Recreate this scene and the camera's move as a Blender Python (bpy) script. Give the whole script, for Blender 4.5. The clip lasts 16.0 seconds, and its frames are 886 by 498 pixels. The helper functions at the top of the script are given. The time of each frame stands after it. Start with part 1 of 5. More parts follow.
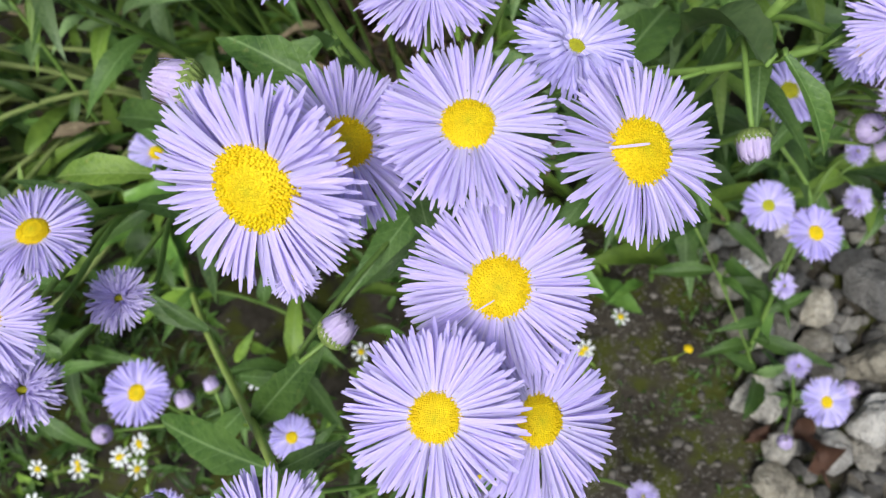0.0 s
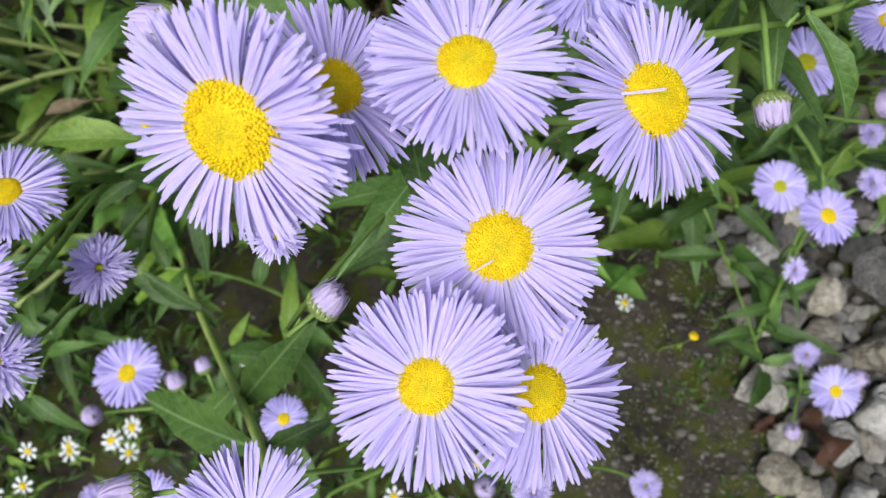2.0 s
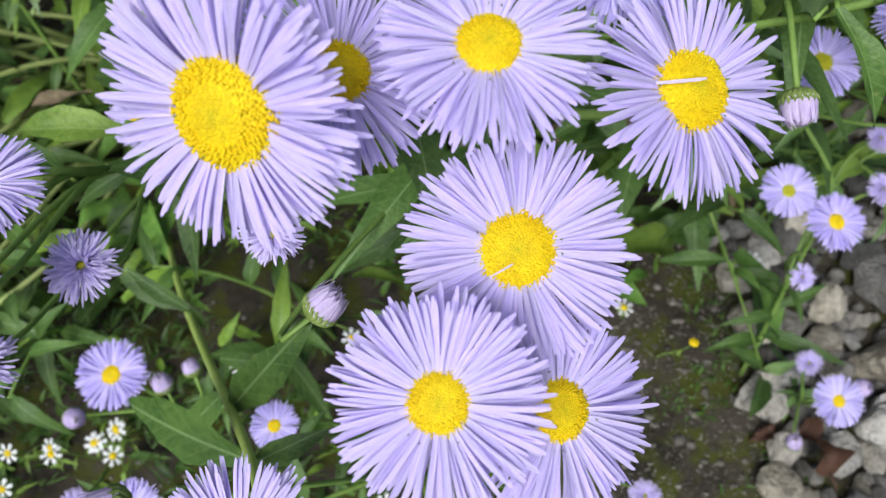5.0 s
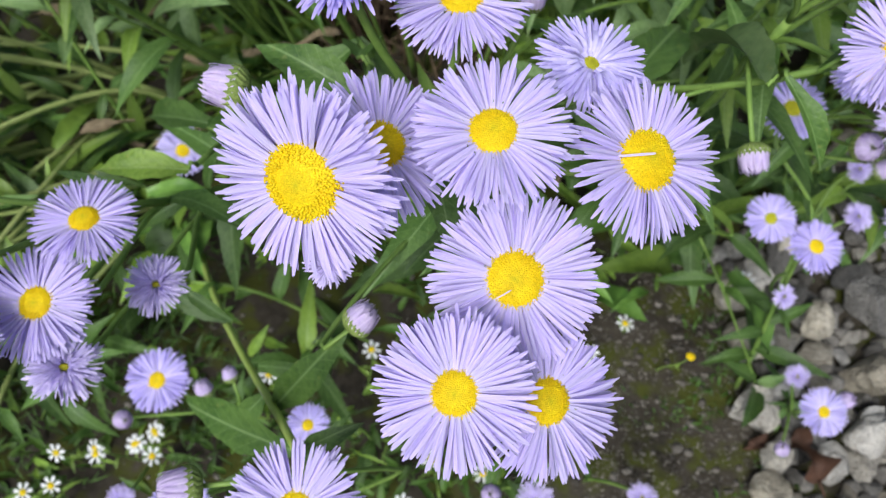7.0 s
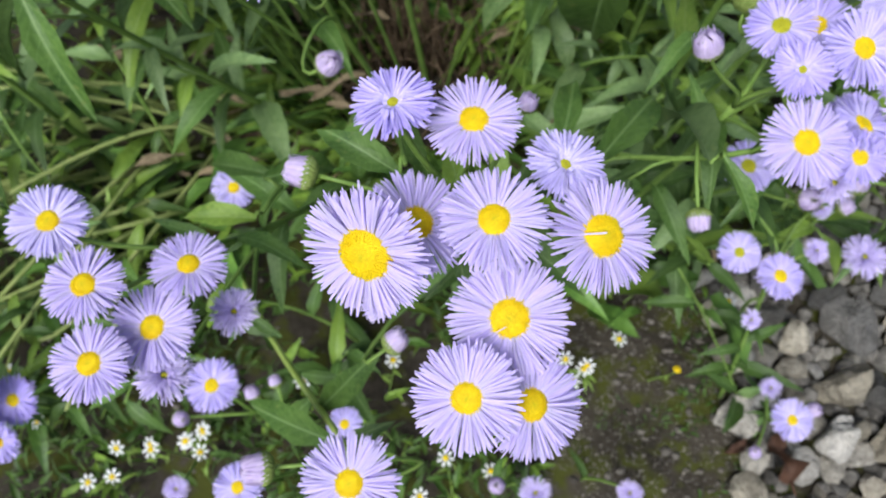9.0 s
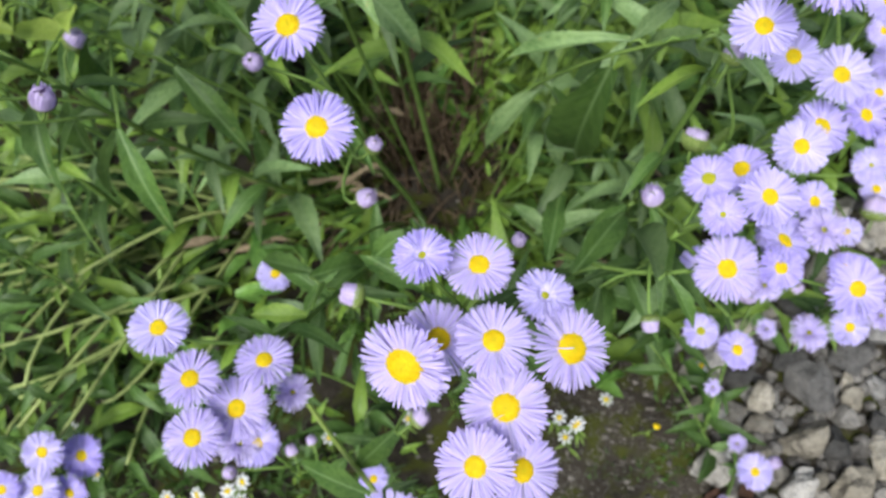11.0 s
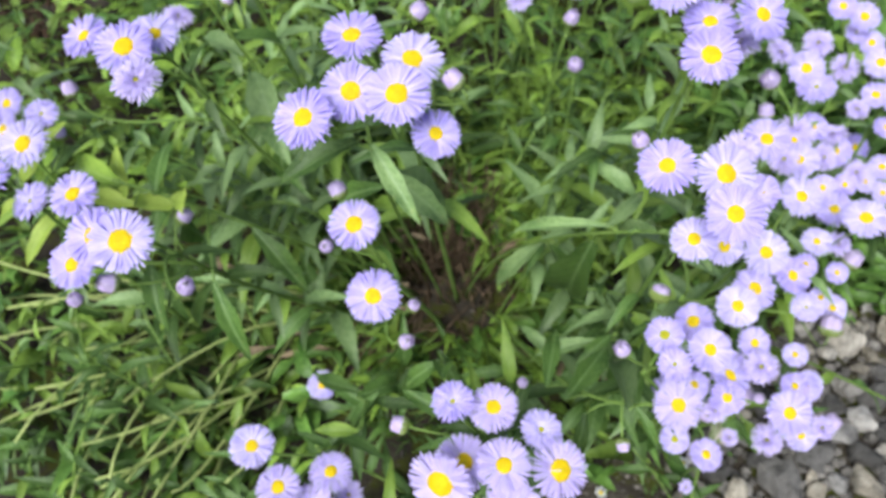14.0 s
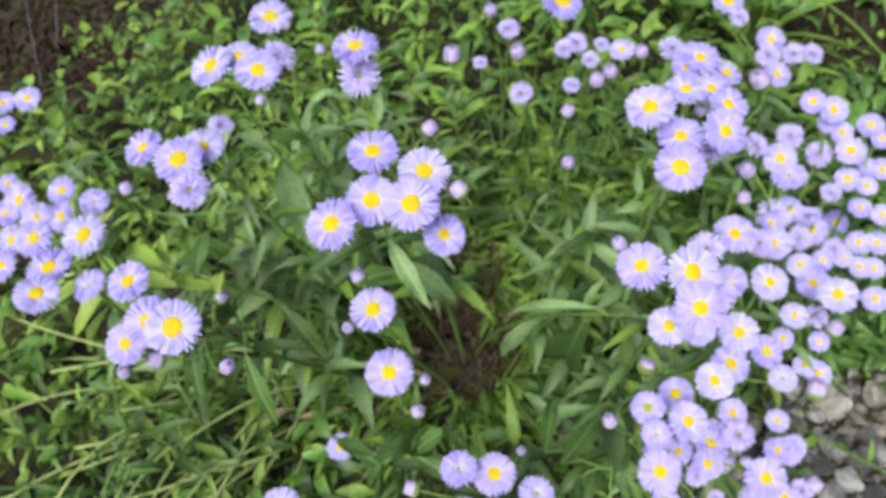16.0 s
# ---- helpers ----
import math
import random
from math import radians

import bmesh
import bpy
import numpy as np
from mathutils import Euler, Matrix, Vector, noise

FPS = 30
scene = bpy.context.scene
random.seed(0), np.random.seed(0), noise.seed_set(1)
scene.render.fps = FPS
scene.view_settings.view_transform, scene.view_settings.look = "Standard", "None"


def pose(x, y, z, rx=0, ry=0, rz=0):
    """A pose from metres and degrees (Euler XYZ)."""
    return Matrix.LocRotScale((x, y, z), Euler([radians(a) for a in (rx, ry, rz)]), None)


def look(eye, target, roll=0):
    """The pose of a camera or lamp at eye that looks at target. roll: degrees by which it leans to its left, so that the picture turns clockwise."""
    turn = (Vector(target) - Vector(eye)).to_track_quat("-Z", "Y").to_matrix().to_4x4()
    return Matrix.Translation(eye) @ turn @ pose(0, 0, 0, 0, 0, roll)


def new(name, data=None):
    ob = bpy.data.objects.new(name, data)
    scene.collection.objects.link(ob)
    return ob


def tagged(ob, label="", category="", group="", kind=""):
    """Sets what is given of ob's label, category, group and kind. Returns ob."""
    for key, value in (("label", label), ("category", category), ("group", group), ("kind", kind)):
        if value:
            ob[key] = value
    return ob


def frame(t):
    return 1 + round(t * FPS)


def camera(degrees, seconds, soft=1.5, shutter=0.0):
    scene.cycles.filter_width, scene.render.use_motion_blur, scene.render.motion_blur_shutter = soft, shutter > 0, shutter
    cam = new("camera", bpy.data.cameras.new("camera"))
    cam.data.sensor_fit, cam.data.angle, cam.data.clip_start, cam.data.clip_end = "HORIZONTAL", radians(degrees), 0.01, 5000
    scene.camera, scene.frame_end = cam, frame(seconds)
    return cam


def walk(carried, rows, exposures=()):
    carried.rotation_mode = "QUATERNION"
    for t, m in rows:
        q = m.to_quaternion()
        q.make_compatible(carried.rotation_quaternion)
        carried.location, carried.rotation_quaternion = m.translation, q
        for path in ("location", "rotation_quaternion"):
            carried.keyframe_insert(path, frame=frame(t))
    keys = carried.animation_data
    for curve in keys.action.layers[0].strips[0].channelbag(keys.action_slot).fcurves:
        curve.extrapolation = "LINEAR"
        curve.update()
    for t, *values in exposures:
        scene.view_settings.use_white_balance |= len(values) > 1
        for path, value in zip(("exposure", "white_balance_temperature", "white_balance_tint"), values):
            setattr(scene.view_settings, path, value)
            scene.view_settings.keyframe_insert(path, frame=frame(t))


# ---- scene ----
cam = camera(61.9, 16.0, 1.3)
PATH = [
    (0.0, 0.0130, 0.1293, 0.6155, 24.44, 2.03, 1.84),
    (0.5, 0.0070, 0.1257, 0.6081, 24.17, 1.33, 2.01),
    (1.0, 0.0120, 0.1249, 0.6042, 24.04, 1.81, 2.00),
    (1.5, 0.0140, 0.1282, 0.6055, 23.74, 2.01, 2.13),
    (2.0, 0.0140, 0.1282, 0.6004, 23.85, 1.96, 2.45),
    (2.5, 0.0130, 0.1271, 0.5956, 23.85, 1.67, 2.52),
    (3.0, 0.0140, 0.1316, 0.5926, 23.53, 1.66, 2.22),
    (3.5, 0.0140, 0.1349, 0.5888, 23.59, 1.60, 2.21),
    (4.0, 0.0100, 0.1364, 0.5864, 23.70, 0.99, 2.39),
    (6.5, 0.0090, 0.1236, 0.6127, 24.63, 1.55, 3.29),
    (7.0, 0.0100, 0.1191, 0.6300, 25.04, 1.76, 3.63),
    (7.5, 0.0090, 0.1111, 0.6501, 25.37, 1.73, 4.05),
    (8.0, 0.0110, 0.1049, 0.6739, 25.46, 2.20, 4.20),
    (8.5, 0.0120, 0.1018, 0.6878, 25.48, 2.38, 4.48),
    (11.0, 0.0130, 0.0845, 0.8132, 28.72, 2.81, 4.43),
    (11.5, 0.0130, 0.0764, 0.8425, 29.92, 2.87, 4.51),
    (12.0, 0.0130, 0.0691, 0.8706, 30.28, 2.72, 4.73),
    (12.5, 0.0120, 0.0644, 0.8921, 30.72, 3.10, 4.46),
    (13.0, 0.0180, 0.0647, 0.9176, 31.40, 3.42, 4.21),
    (13.5, 0.0170, 0.0625, 0.9405, 32.66, 3.29, 4.34),
    (14.0, 0.0120, 0.0593, 0.9688, 34.05, 3.28, 5.05),
    (14.5, 0.0100, 0.0554, 0.9942, 35.37, 3.56, 5.81),
    (15.0, 0.0150, 0.0470, 1.0123, 36.10, 3.62, 5.58),
    (15.5, 0.0200, 0.0432, 1.0326, 36.95, 3.65, 5.58),
    (16.0, 0.0220, 0.0391, 1.0518, 37.80, 4.00, 5.59),
]
EXPOSURES = [(0.0, 0.41), (7.0, 0.40), (8.5, 0.48), (11.0, 0.58), (12.5, 0.62), (13.5, 0.72), (14.0, 0.75), (15.0, 0.74), (15.5, 0.67), (16.0, 0.64)]
walk(cam, [(t, pose(x, y, z, rx, ry, rz)) for t, x, y, z, rx, ry, rz in PATH], EXPOSURES)
cam.data.dof.use_dof, cam.data.dof.focus_distance, cam.data.dof.aperture_fstop = True, 0.165, 25.5

# ---- light: bright overcast sky ----
world = bpy.data.worlds.new("sky")
scene.world = world
world.use_nodes = True
wn = world.node_tree.nodes
sky = wn.new("ShaderNodeTexSky")
sky.sky_type, sky.sun_disc = "NISHITA", False
sky.sun_elevation, sky.sun_rotation = radians(58), radians(200)
sky.air_density, sky.dust_density, sky.ozone_density = 1.0, 3.0, 1.0
world.node_tree.links.new(sky.outputs[0], wn["Background"].inputs[0])
wn["Background"].inputs[1].default_value = 0.086
sun = new("sun", bpy.data.lights.new("sun", "SUN"))
sun.data.energy, sun.data.angle, sun.data.color = 2.5, radians(30), (0.93, 0.965, 1.0)
sun.matrix_world = look((-0.35, -0.55, 1.6), (0, 0.5, 0))

rng = random.Random(7)


# ---- materials ----
def material(name, dark, light, scale=60.0, rough=0.5, bump=0.2, fine=6.0, vary=0.15, gloss=0.35, thin=0.0, island=False, stretch=None):
    """Two-scale noise colour between dark and light, each piece a little different, with relief. thin: share of light let through."""
    m = bpy.data.materials.new(name)
    m.use_nodes = True
    t = m.node_tree
    n, l = t.nodes, t.links
    b = n["Principled BSDF"]
    co = n.new("ShaderNodeTexCoord")
    big, small = n.new("ShaderNodeTexNoise"), n.new("ShaderNodeTexNoise")
    for tex, s, d in ((big, scale, 3.0), (small, scale * fine, 4.0)):
        tex.inputs["Scale"].default_value, tex.inputs["Detail"].default_value = s, d
        if stretch:
            mp = n.new("ShaderNodeMapping")
            mp.inputs["Scale"].default_value = stretch
            l.new(co.outputs["Object"], mp.inputs["Vector"])
            l.new(mp.outputs[0], tex.inputs["Vector"])
        else:
            l.new(co.outputs["Object"], tex.inputs["Vector"])
    mean = n.new("ShaderNodeMix")
    mean.inputs["Factor"].default_value = 0.4
    l.new(big.outputs["Fac"], mean.inputs["A"])
    l.new(small.outputs["Fac"], mean.inputs["B"])
    ramp = n.new("ShaderNodeValToRGB")
    ramp.color_ramp.elements[0].position, ramp.color_ramp.elements[1].position = 0.32, 0.68
    ramp.color_ramp.elements[0].color, ramp.color_ramp.elements[1].color = (*dark, 1), (*light, 1)
    l.new(mean.outputs[0], ramp.inputs[0])
    rand = n.new("ShaderNodeNewGeometry" if island else "ShaderNodeObjectInfo").outputs["Random Per Island" if island else "Random"]
    span = n.new("ShaderNodeMapRange")
    span.inputs["To Min"].default_value, span.inputs["To Max"].default_value = 1 - vary, 1 + vary
    l.new(rand, span.inputs["Value"])
    hsv = n.new("ShaderNodeHueSaturation")
    l.new(span.outputs[0], hsv.inputs["Value"])
    l.new(ramp.outputs[0], hsv.inputs["Color"])
    l.new(hsv.outputs[0], b.inputs["Base Color"])
    b.inputs["Roughness"].default_value, b.inputs["Specular IOR Level"].default_value = rough, gloss
    if bump:
        bp = n.new("ShaderNodeBump")
        bp.inputs["Strength"].default_value, bp.inputs["Distance"].default_value = bump, 0.2 / (scale * fine)
        l.new(small.outputs["Fac"], bp.inputs["Height"])
        l.new(bp.outputs[0], b.inputs["Normal"])
    if thin:
        tr, mx = n.new("ShaderNodeBsdfTranslucent"), n.new("ShaderNodeMixShader")
        l.new(hsv.outputs[0], tr.inputs["Color"])
        mx.inputs[0].default_value = thin
        l.new(b.outputs[0], mx.inputs[1])
        l.new(tr.outputs[0], mx.inputs[2])
        l.new(mx.outputs[0], n["Material Output"].inputs["Surface"])
    return m


def across(m, axis, stops, amount=1.0, blend="MIX"):
    """Lays a band of colours over a material's base colour: along axis 0 to 2 of the object (its size without sign), or by the distance from its z axis (3)."""
    t = m.node_tree
    n, l = t.nodes, t.links
    hsv = next(x for x in n if x.bl_idname == "ShaderNodeHueSaturation")
    src = hsv.inputs["Color"].links[0].from_socket
    co, sep = n.new("ShaderNodeTexCoord"), n.new("ShaderNodeSeparateXYZ")
    if axis == 3:
        flat, ln = n.new("ShaderNodeVectorMath"), n.new("ShaderNodeVectorMath")
        flat.operation, ln.operation = "MULTIPLY", "LENGTH"
        flat.inputs[1].default_value = (1, 1, 0)
        l.new(co.outputs["Object"], flat.inputs[0])
        l.new(flat.outputs[0], ln.inputs[0])
        value = ln.outputs["Value"]
    else:
        l.new(co.outputs["Object"], sep.inputs[0])
        ab = n.new("ShaderNodeMath")
        ab.operation = "ABSOLUTE"
        l.new(sep.outputs[axis], ab.inputs[0])
        value = ab.outputs[0]
    ramp = n.new("ShaderNodeValToRGB")
    for i, (p, c, a) in enumerate(stops):
        e = ramp.color_ramp.elements[i] if i < 2 else ramp.color_ramp.elements.new(p)
        e.position, e.color = p, (*c, a)
    l.new(value, ramp.inputs[0])
    mx = n.new("ShaderNodeMix")
    mx.data_type, mx.blend_type = "RGBA", blend
    fac = n.new("ShaderNodeMath")
    fac.operation = "MULTIPLY"
    fac.inputs[1].default_value = amount
    l.new(ramp.outputs["Alpha"], fac.inputs[0])
    l.new(fac.outputs[0], mx.inputs["Factor"])
    l.new(src, mx.inputs["A"])
    l.new(ramp.outputs["Color"], mx.inputs["B"])
    l.new(mx.outputs["Result"], hsv.inputs["Color"])
    return m


LILAC = material("lilac_petal", (0.55, 0.455, 0.89), (0.80, 0.705, 0.98), 1.2, 0.5, 0.3, 4.0, 0.13, 0.3, 0.22, stretch=(18, 1, 1))
across(LILAC, 1, ((0.0, (0.86, 0.82, 0.95), 0.35), (0.5, (0.80, 0.74, 0.95), 0.0)))
LILAC_JOINED = material("lilac_petal_joined", (0.47, 0.395, 0.83), (0.68, 0.60, 0.965), 3.0, 0.55, 0.0, 5.0, 0.16, 0.25, 0.22, True)
across(LILAC_JOINED, 3, ((0.12, (0.84, 0.80, 0.95), 0.28), (0.34, (0.80, 0.74, 0.95), 0.0)))


def faded(m, low, high):
    """Some flowers paler than others: each object's colour is a little stronger or weaker."""
    n, l = m.node_tree.nodes, m.node_tree.links
    info, span = n.new("ShaderNodeObjectInfo"), n.new("ShaderNodeMapRange")
    span.inputs["To Min"].default_value, span.inputs["To Max"].default_value = low, high
    l.new(info.outputs["Random"], span.inputs["Value"])
    l.new(span.outputs[0], next(x for x in n if x.bl_idname == "ShaderNodeHueSaturation").inputs["Saturation"])


faded(LILAC, 0.85, 1.12)
faded(LILAC_JOINED, 0.82, 1.14)
MAUVE = material("mauve_petal", (0.59, 0.50, 0.83), (0.74, 0.66, 0.92), 4.0, 0.6, 0.0, 5.0, 0.14, 0.2, 0.25, True)
PINKISH = material("bud_petal", (0.67, 0.54, 0.83), (0.86, 0.76, 0.93), 4.0, 0.6, 0.0, 5.0, 0.10, 0.2, 0.4, True)
YELLOW = material("disc_floret", (0.79, 0.535, 0.005), (0.905, 0.71, 0.011), 2.0, 0.6, 0.2, 8.0, 0.10, 0.25, 0.1, True)
across(YELLOW, 3, ((0.0, (0.58, 0.54, 0.015), 1.0), (0.38, (0.86, 0.58, 0.01), 0.0)), 0.55)
GREENISH = material("young_disc", (0.36, 0.36, 0.015), (0.58, 0.55, 0.03), 3.0, 0.6, 0.2, 6.0, 0.12, 0.25, 0.1, True)
CALYX = material("calyx_green", (0.13, 0.21, 0.04), (0.31, 0.38, 0.11), 6.0, 0.6, 0.3, 6.0, 0.12, 0.25)
STEM = material("stem_green", (0.12, 0.22, 0.040), (0.23, 0.35, 0.08), 40.0, 0.5, 0.3, 6.0, 0.15, 0.3)
# stem green lightened to make up for the shade of the flower above
LIGHTENED_STEM = material("lightened_stem", (0.31, 0.43, 0.08), (0.47, 0.58, 0.15), 40.0, 0.45, 0.3, 6.0, 0.1, 0.35)
PALE_STEM = material("pale_stem", (0.25, 0.33, 0.09), (0.42, 0.48, 0.17), 30.0, 0.55, 0.3, 6.0, 0.2, 0.3)
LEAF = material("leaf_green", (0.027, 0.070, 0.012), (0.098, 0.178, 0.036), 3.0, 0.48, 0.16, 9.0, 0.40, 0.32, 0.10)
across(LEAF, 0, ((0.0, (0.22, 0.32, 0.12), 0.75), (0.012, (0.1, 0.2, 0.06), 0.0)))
# Lighter copy of LEAF with the sheen of lit upper leaves coloured in.
SAGE_SHEEN = material("sage_sheen_leaf", (0.072, 0.148, 0.040), (0.255, 0.372, 0.138), 3.0, 0.46, 0.16, 9.0, 0.36, 0.38, 0.10)
across(SAGE_SHEEN, 0, ((0.0, (0.27, 0.37, 0.17), 0.75), (0.012, (0.15, 0.27, 0.10), 0.0)))


def veined(m, light, amount=0.45):
    """Pale side veins that leave the midrib of a leaf and run towards its tip, and a few dull specks."""
    t = m.node_tree
    n, l = t.nodes, t.links
    hsv = next(x for x in n if x.bl_idname == "ShaderNodeHueSaturation")
    co, sep = n.new("ShaderNodeTexCoord"), n.new("ShaderNodeSeparateXYZ")
    l.new(co.outputs["Object"], sep.inputs[0])

    def step(kind, a, b):
        k = n.new("ShaderNodeMath")
        k.operation = kind
        for i, v in enumerate((a, b)):
            if isinstance(v, (int, float)):
                k.inputs[i].default_value = v
            else:
                l.new(v, k.inputs[i])
        return k.outputs[0]

    run = step("SUBTRACT", sep.outputs[1], step("MULTIPLY", step("ABSOLUTE", sep.outputs[0], 0), 1.4))
    wave = step("ABSOLUTE", step("SINE", step("MULTIPLY", run, 27.0), 0), 0)
    line = step("MULTIPLY", step("LESS_THAN", wave, 0.13), amount)
    vein = n.new("ShaderNodeMix")
    vein.data_type = "RGBA"
    vein.inputs["B"].default_value = (*light, 1)
    l.new(line, vein.inputs["Factor"])
    l.new(hsv.inputs["Color"].links[0].from_socket, vein.inputs["A"])
    spot, speck, mark = n.new("ShaderNodeTexNoise"), n.new("ShaderNodeValToRGB"), n.new("ShaderNodeMix")
    spot.inputs["Scale"].default_value, spot.inputs["Detail"].default_value = 14.0, 2.0
    speck.color_ramp.elements[0].position, speck.color_ramp.elements[1].position = 0.68, 0.76
    mark.data_type = "RGBA"
    mark.inputs["B"].default_value = (light[0] * 1.1, light[1] * 0.85, light[2] * 0.7, 1)
    l.new(co.outputs["Object"], spot.inputs["Vector"])
    l.new(spot.outputs["Fac"], speck.inputs[0])
    l.new(step("MULTIPLY", speck.outputs[0], 0.6), mark.inputs["Factor"])
    l.new(vein.outputs["Result"], mark.inputs["A"])
    l.new(mark.outputs["Result"], hsv.inputs["Color"])


veined(LEAF, (0.13, 0.21, 0.065))
veined(SAGE_SHEEN, (0.26, 0.36, 0.15))
# darker than UNDER: shade from the front plants is mixed into this green
SHADED_WEED = material("shaded_weed_green", (0.026, 0.064, 0.009), (0.080, 0.150, 0.025), 30.0, 0.5, 0.0, 5.0, 0.45, 0.3, 0.1, True)
FRESH = material("fresh_leaf", (0.10, 0.195, 0.024), (0.245, 0.365, 0.055), 3.0, 0.45, 0.16, 9.0, 0.28, 0.35, 0.15)
across(FRESH, 0, ((0.0, (0.30, 0.40, 0.14), 0.7), (0.012, (0.2, 0.3, 0.06), 0.0)))
veined(FRESH, (0.28, 0.38, 0.10), 0.35)
LIME = material("lime_leaf", (0.26, 0.38, 0.05), (0.47, 0.60, 0.12), 3.0, 0.5, 0.16, 9.0, 0.15, 0.3, 0.3)
THICKET = material("thicket_green", (0.036, 0.096, 0.015), (0.145, 0.270, 0.050), 30.0, 0.45, 0.0, 5.0, 0.4, 0.35, 0.08, True)
UNDER = material("undergrowth_green", (0.066, 0.135, 0.015), (0.225, 0.350, 0.052), 30.0, 0.5, 0.0, 5.0, 0.5, 0.3, 0.09, True)
STRAW = material("dead_stalk", (0.036, 0.024, 0.016), (0.23, 0.16, 0.097), 40.0, 0.8, 0.3, 5.0, 0.4, 0.15, 0.0, True)
WHITE = material("white_petal", (0.74, 0.75, 0.74), (0.84, 0.84, 0.82), 4.0, 0.6, 0.0, 5.0, 0.05, 0.25, 0.2)
STONE = material("rubble_stone", (0.165, 0.147, 0.117), (0.53, 0.485, 0.395), 2.6, 0.92, 1.0, 8.0, 0.40, 0.2)
STONE_DARK = material("dark_rubble_stone", (0.075, 0.071, 0.064), (0.26, 0.248, 0.225), 2.6, 0.9, 1.0, 8.0, 0.35, 0.2)
# some stones greyer than others, all of them pitted
t_ = STONE.node_tree
turn_, part_, span_ = t_.nodes.new("ShaderNodeMath"), t_.nodes.new("ShaderNodeMath"), t_.nodes.new("ShaderNodeMapRange")
turn_.operation, part_.operation = "MULTIPLY", "FRACT"
turn_.inputs[1].default_value = 7.3
span_.inputs["To Min"].default_value, span_.inputs["To Max"].default_value = 0.45, 1.25
t_.links.new(t_.nodes["Object Info"].outputs["Random"], turn_.inputs[0])
t_.links.new(turn_.outputs[0], part_.inputs[0])
t_.links.new(part_.outputs[0], span_.inputs["Value"])
t_.links.new(span_.outputs[0], next(x for x in t_.nodes if x.bl_idname == "ShaderNodeHueSaturation").inputs["Saturation"])
pit, dent = t_.nodes.new("ShaderNodeTexNoise"), t_.nodes.new("ShaderNodeBump")
pit.inputs["Scale"].default_value, pit.inputs["Detail"].default_value = 7.0, 6.0
dent.inputs["Strength"].default_value, dent.inputs["Distance"].default_value = 1.0, 0.006
t_.nodes["Bump"].inputs["Distance"].default_value = 0.0018
t_.links.new(t_.nodes["Texture Coordinate"].outputs["Object"], pit.inputs["Vector"])
t_.links.new(pit.outputs["Fac"], dent.inputs["Height"])
t_.links.new(dent.outputs[0], t_.nodes["Bump"].inputs["Normal"])
# gravel darkened so that its colour carries the shade between the stones
GAP_DARK_GRAVEL = material("gap_dark_gravel", (0.040, 0.037, 0.033), (0.19, 0.177, 0.155), 90.0, 0.9, 0.6, 5.0, 0.45, 0.2, 0.0, True)
PEBBLE = material("soil_crumb", (0.05, 0.043, 0.035), (0.22, 0.20, 0.17), 60.0, 0.95, 0.4, 5.0, 0.5, 0.1, 0.0, True)
DEAD_LEAF = material("dead_leaf", (0.040, 0.020, 0.013), (0.10, 0.048, 0.028), 40.0, 0.6, 0.4, 5.0, 0.2, 0.3)
SOIL = material("soil", (0.013, 0.0105, 0.0077), (0.068, 0.058, 0.043), 16.0, 0.95, 0.9, 9.0, 0.0, 0.15)
t_ = SOIL.node_tree
moss, hs = t_.nodes.new("ShaderNodeTexNoise"), next(x for x in t_.nodes if x.bl_idname == "ShaderNodeHueSaturation")
moss.inputs["Scale"].default_value, moss.inputs["Detail"].default_value = 34.0, 7.0
mr, mm = t_.nodes.new("ShaderNodeValToRGB"), t_.nodes.new("ShaderNodeMix")
mr.color_ramp.elements[0].position, mr.color_ramp.elements[1].position = 0.47, 0.60
mm.data_type = "RGBA"
mm.inputs["B"].default_value = (0.052, 0.058, 0.011, 1)
t_.links.new(t_.nodes["Texture Coordinate"].outputs["Object"], moss.inputs["Vector"])
t_.links.new(moss.outputs["Fac"], mr.inputs[0])
t_.links.new(mr.outputs[0], mm.inputs["Factor"])
t_.links.new(hs.inputs["Color"].links[0].from_socket, mm.inputs["A"])
t_.links.new(mm.outputs["Result"], hs.inputs["Color"])


# ---- mesh helpers ----
def mesh_of(name, verts, faces, *mats, smooth=True):
    me = bpy.data.meshes.new(name)
    me.from_pydata([tuple(v) for v in verts], [], faces)
    for m in mats:
        me.materials.append(m)
    if smooth:
        me.polygons.foreach_set("use_smooth", [True] * len(me.polygons))
    me.update()
    return me


def child(name, me, parent, m=None, label=""):
    ob = new(name, me)
    ob.parent = parent
    if m is not None:
        ob.matrix_basis = m
    return tagged(ob, label)


class Heap:
    """Collects vertices and faces of many small pieces into one mesh."""

    def __init__(self):
        self.v, self.f = [], []

    def add(self, verts, faces, m=None):
        k = len(self.v)
        self.v.extend(m @ Vector(v) for v in verts) if m is not None else self.v.extend(verts)
        self.f.extend(tuple(i + k for i in f) for f in faces)

    def mesh(self, name, *mats, smooth=True):
        return mesh_of(name, self.v, self.f, *mats, smooth=smooth)


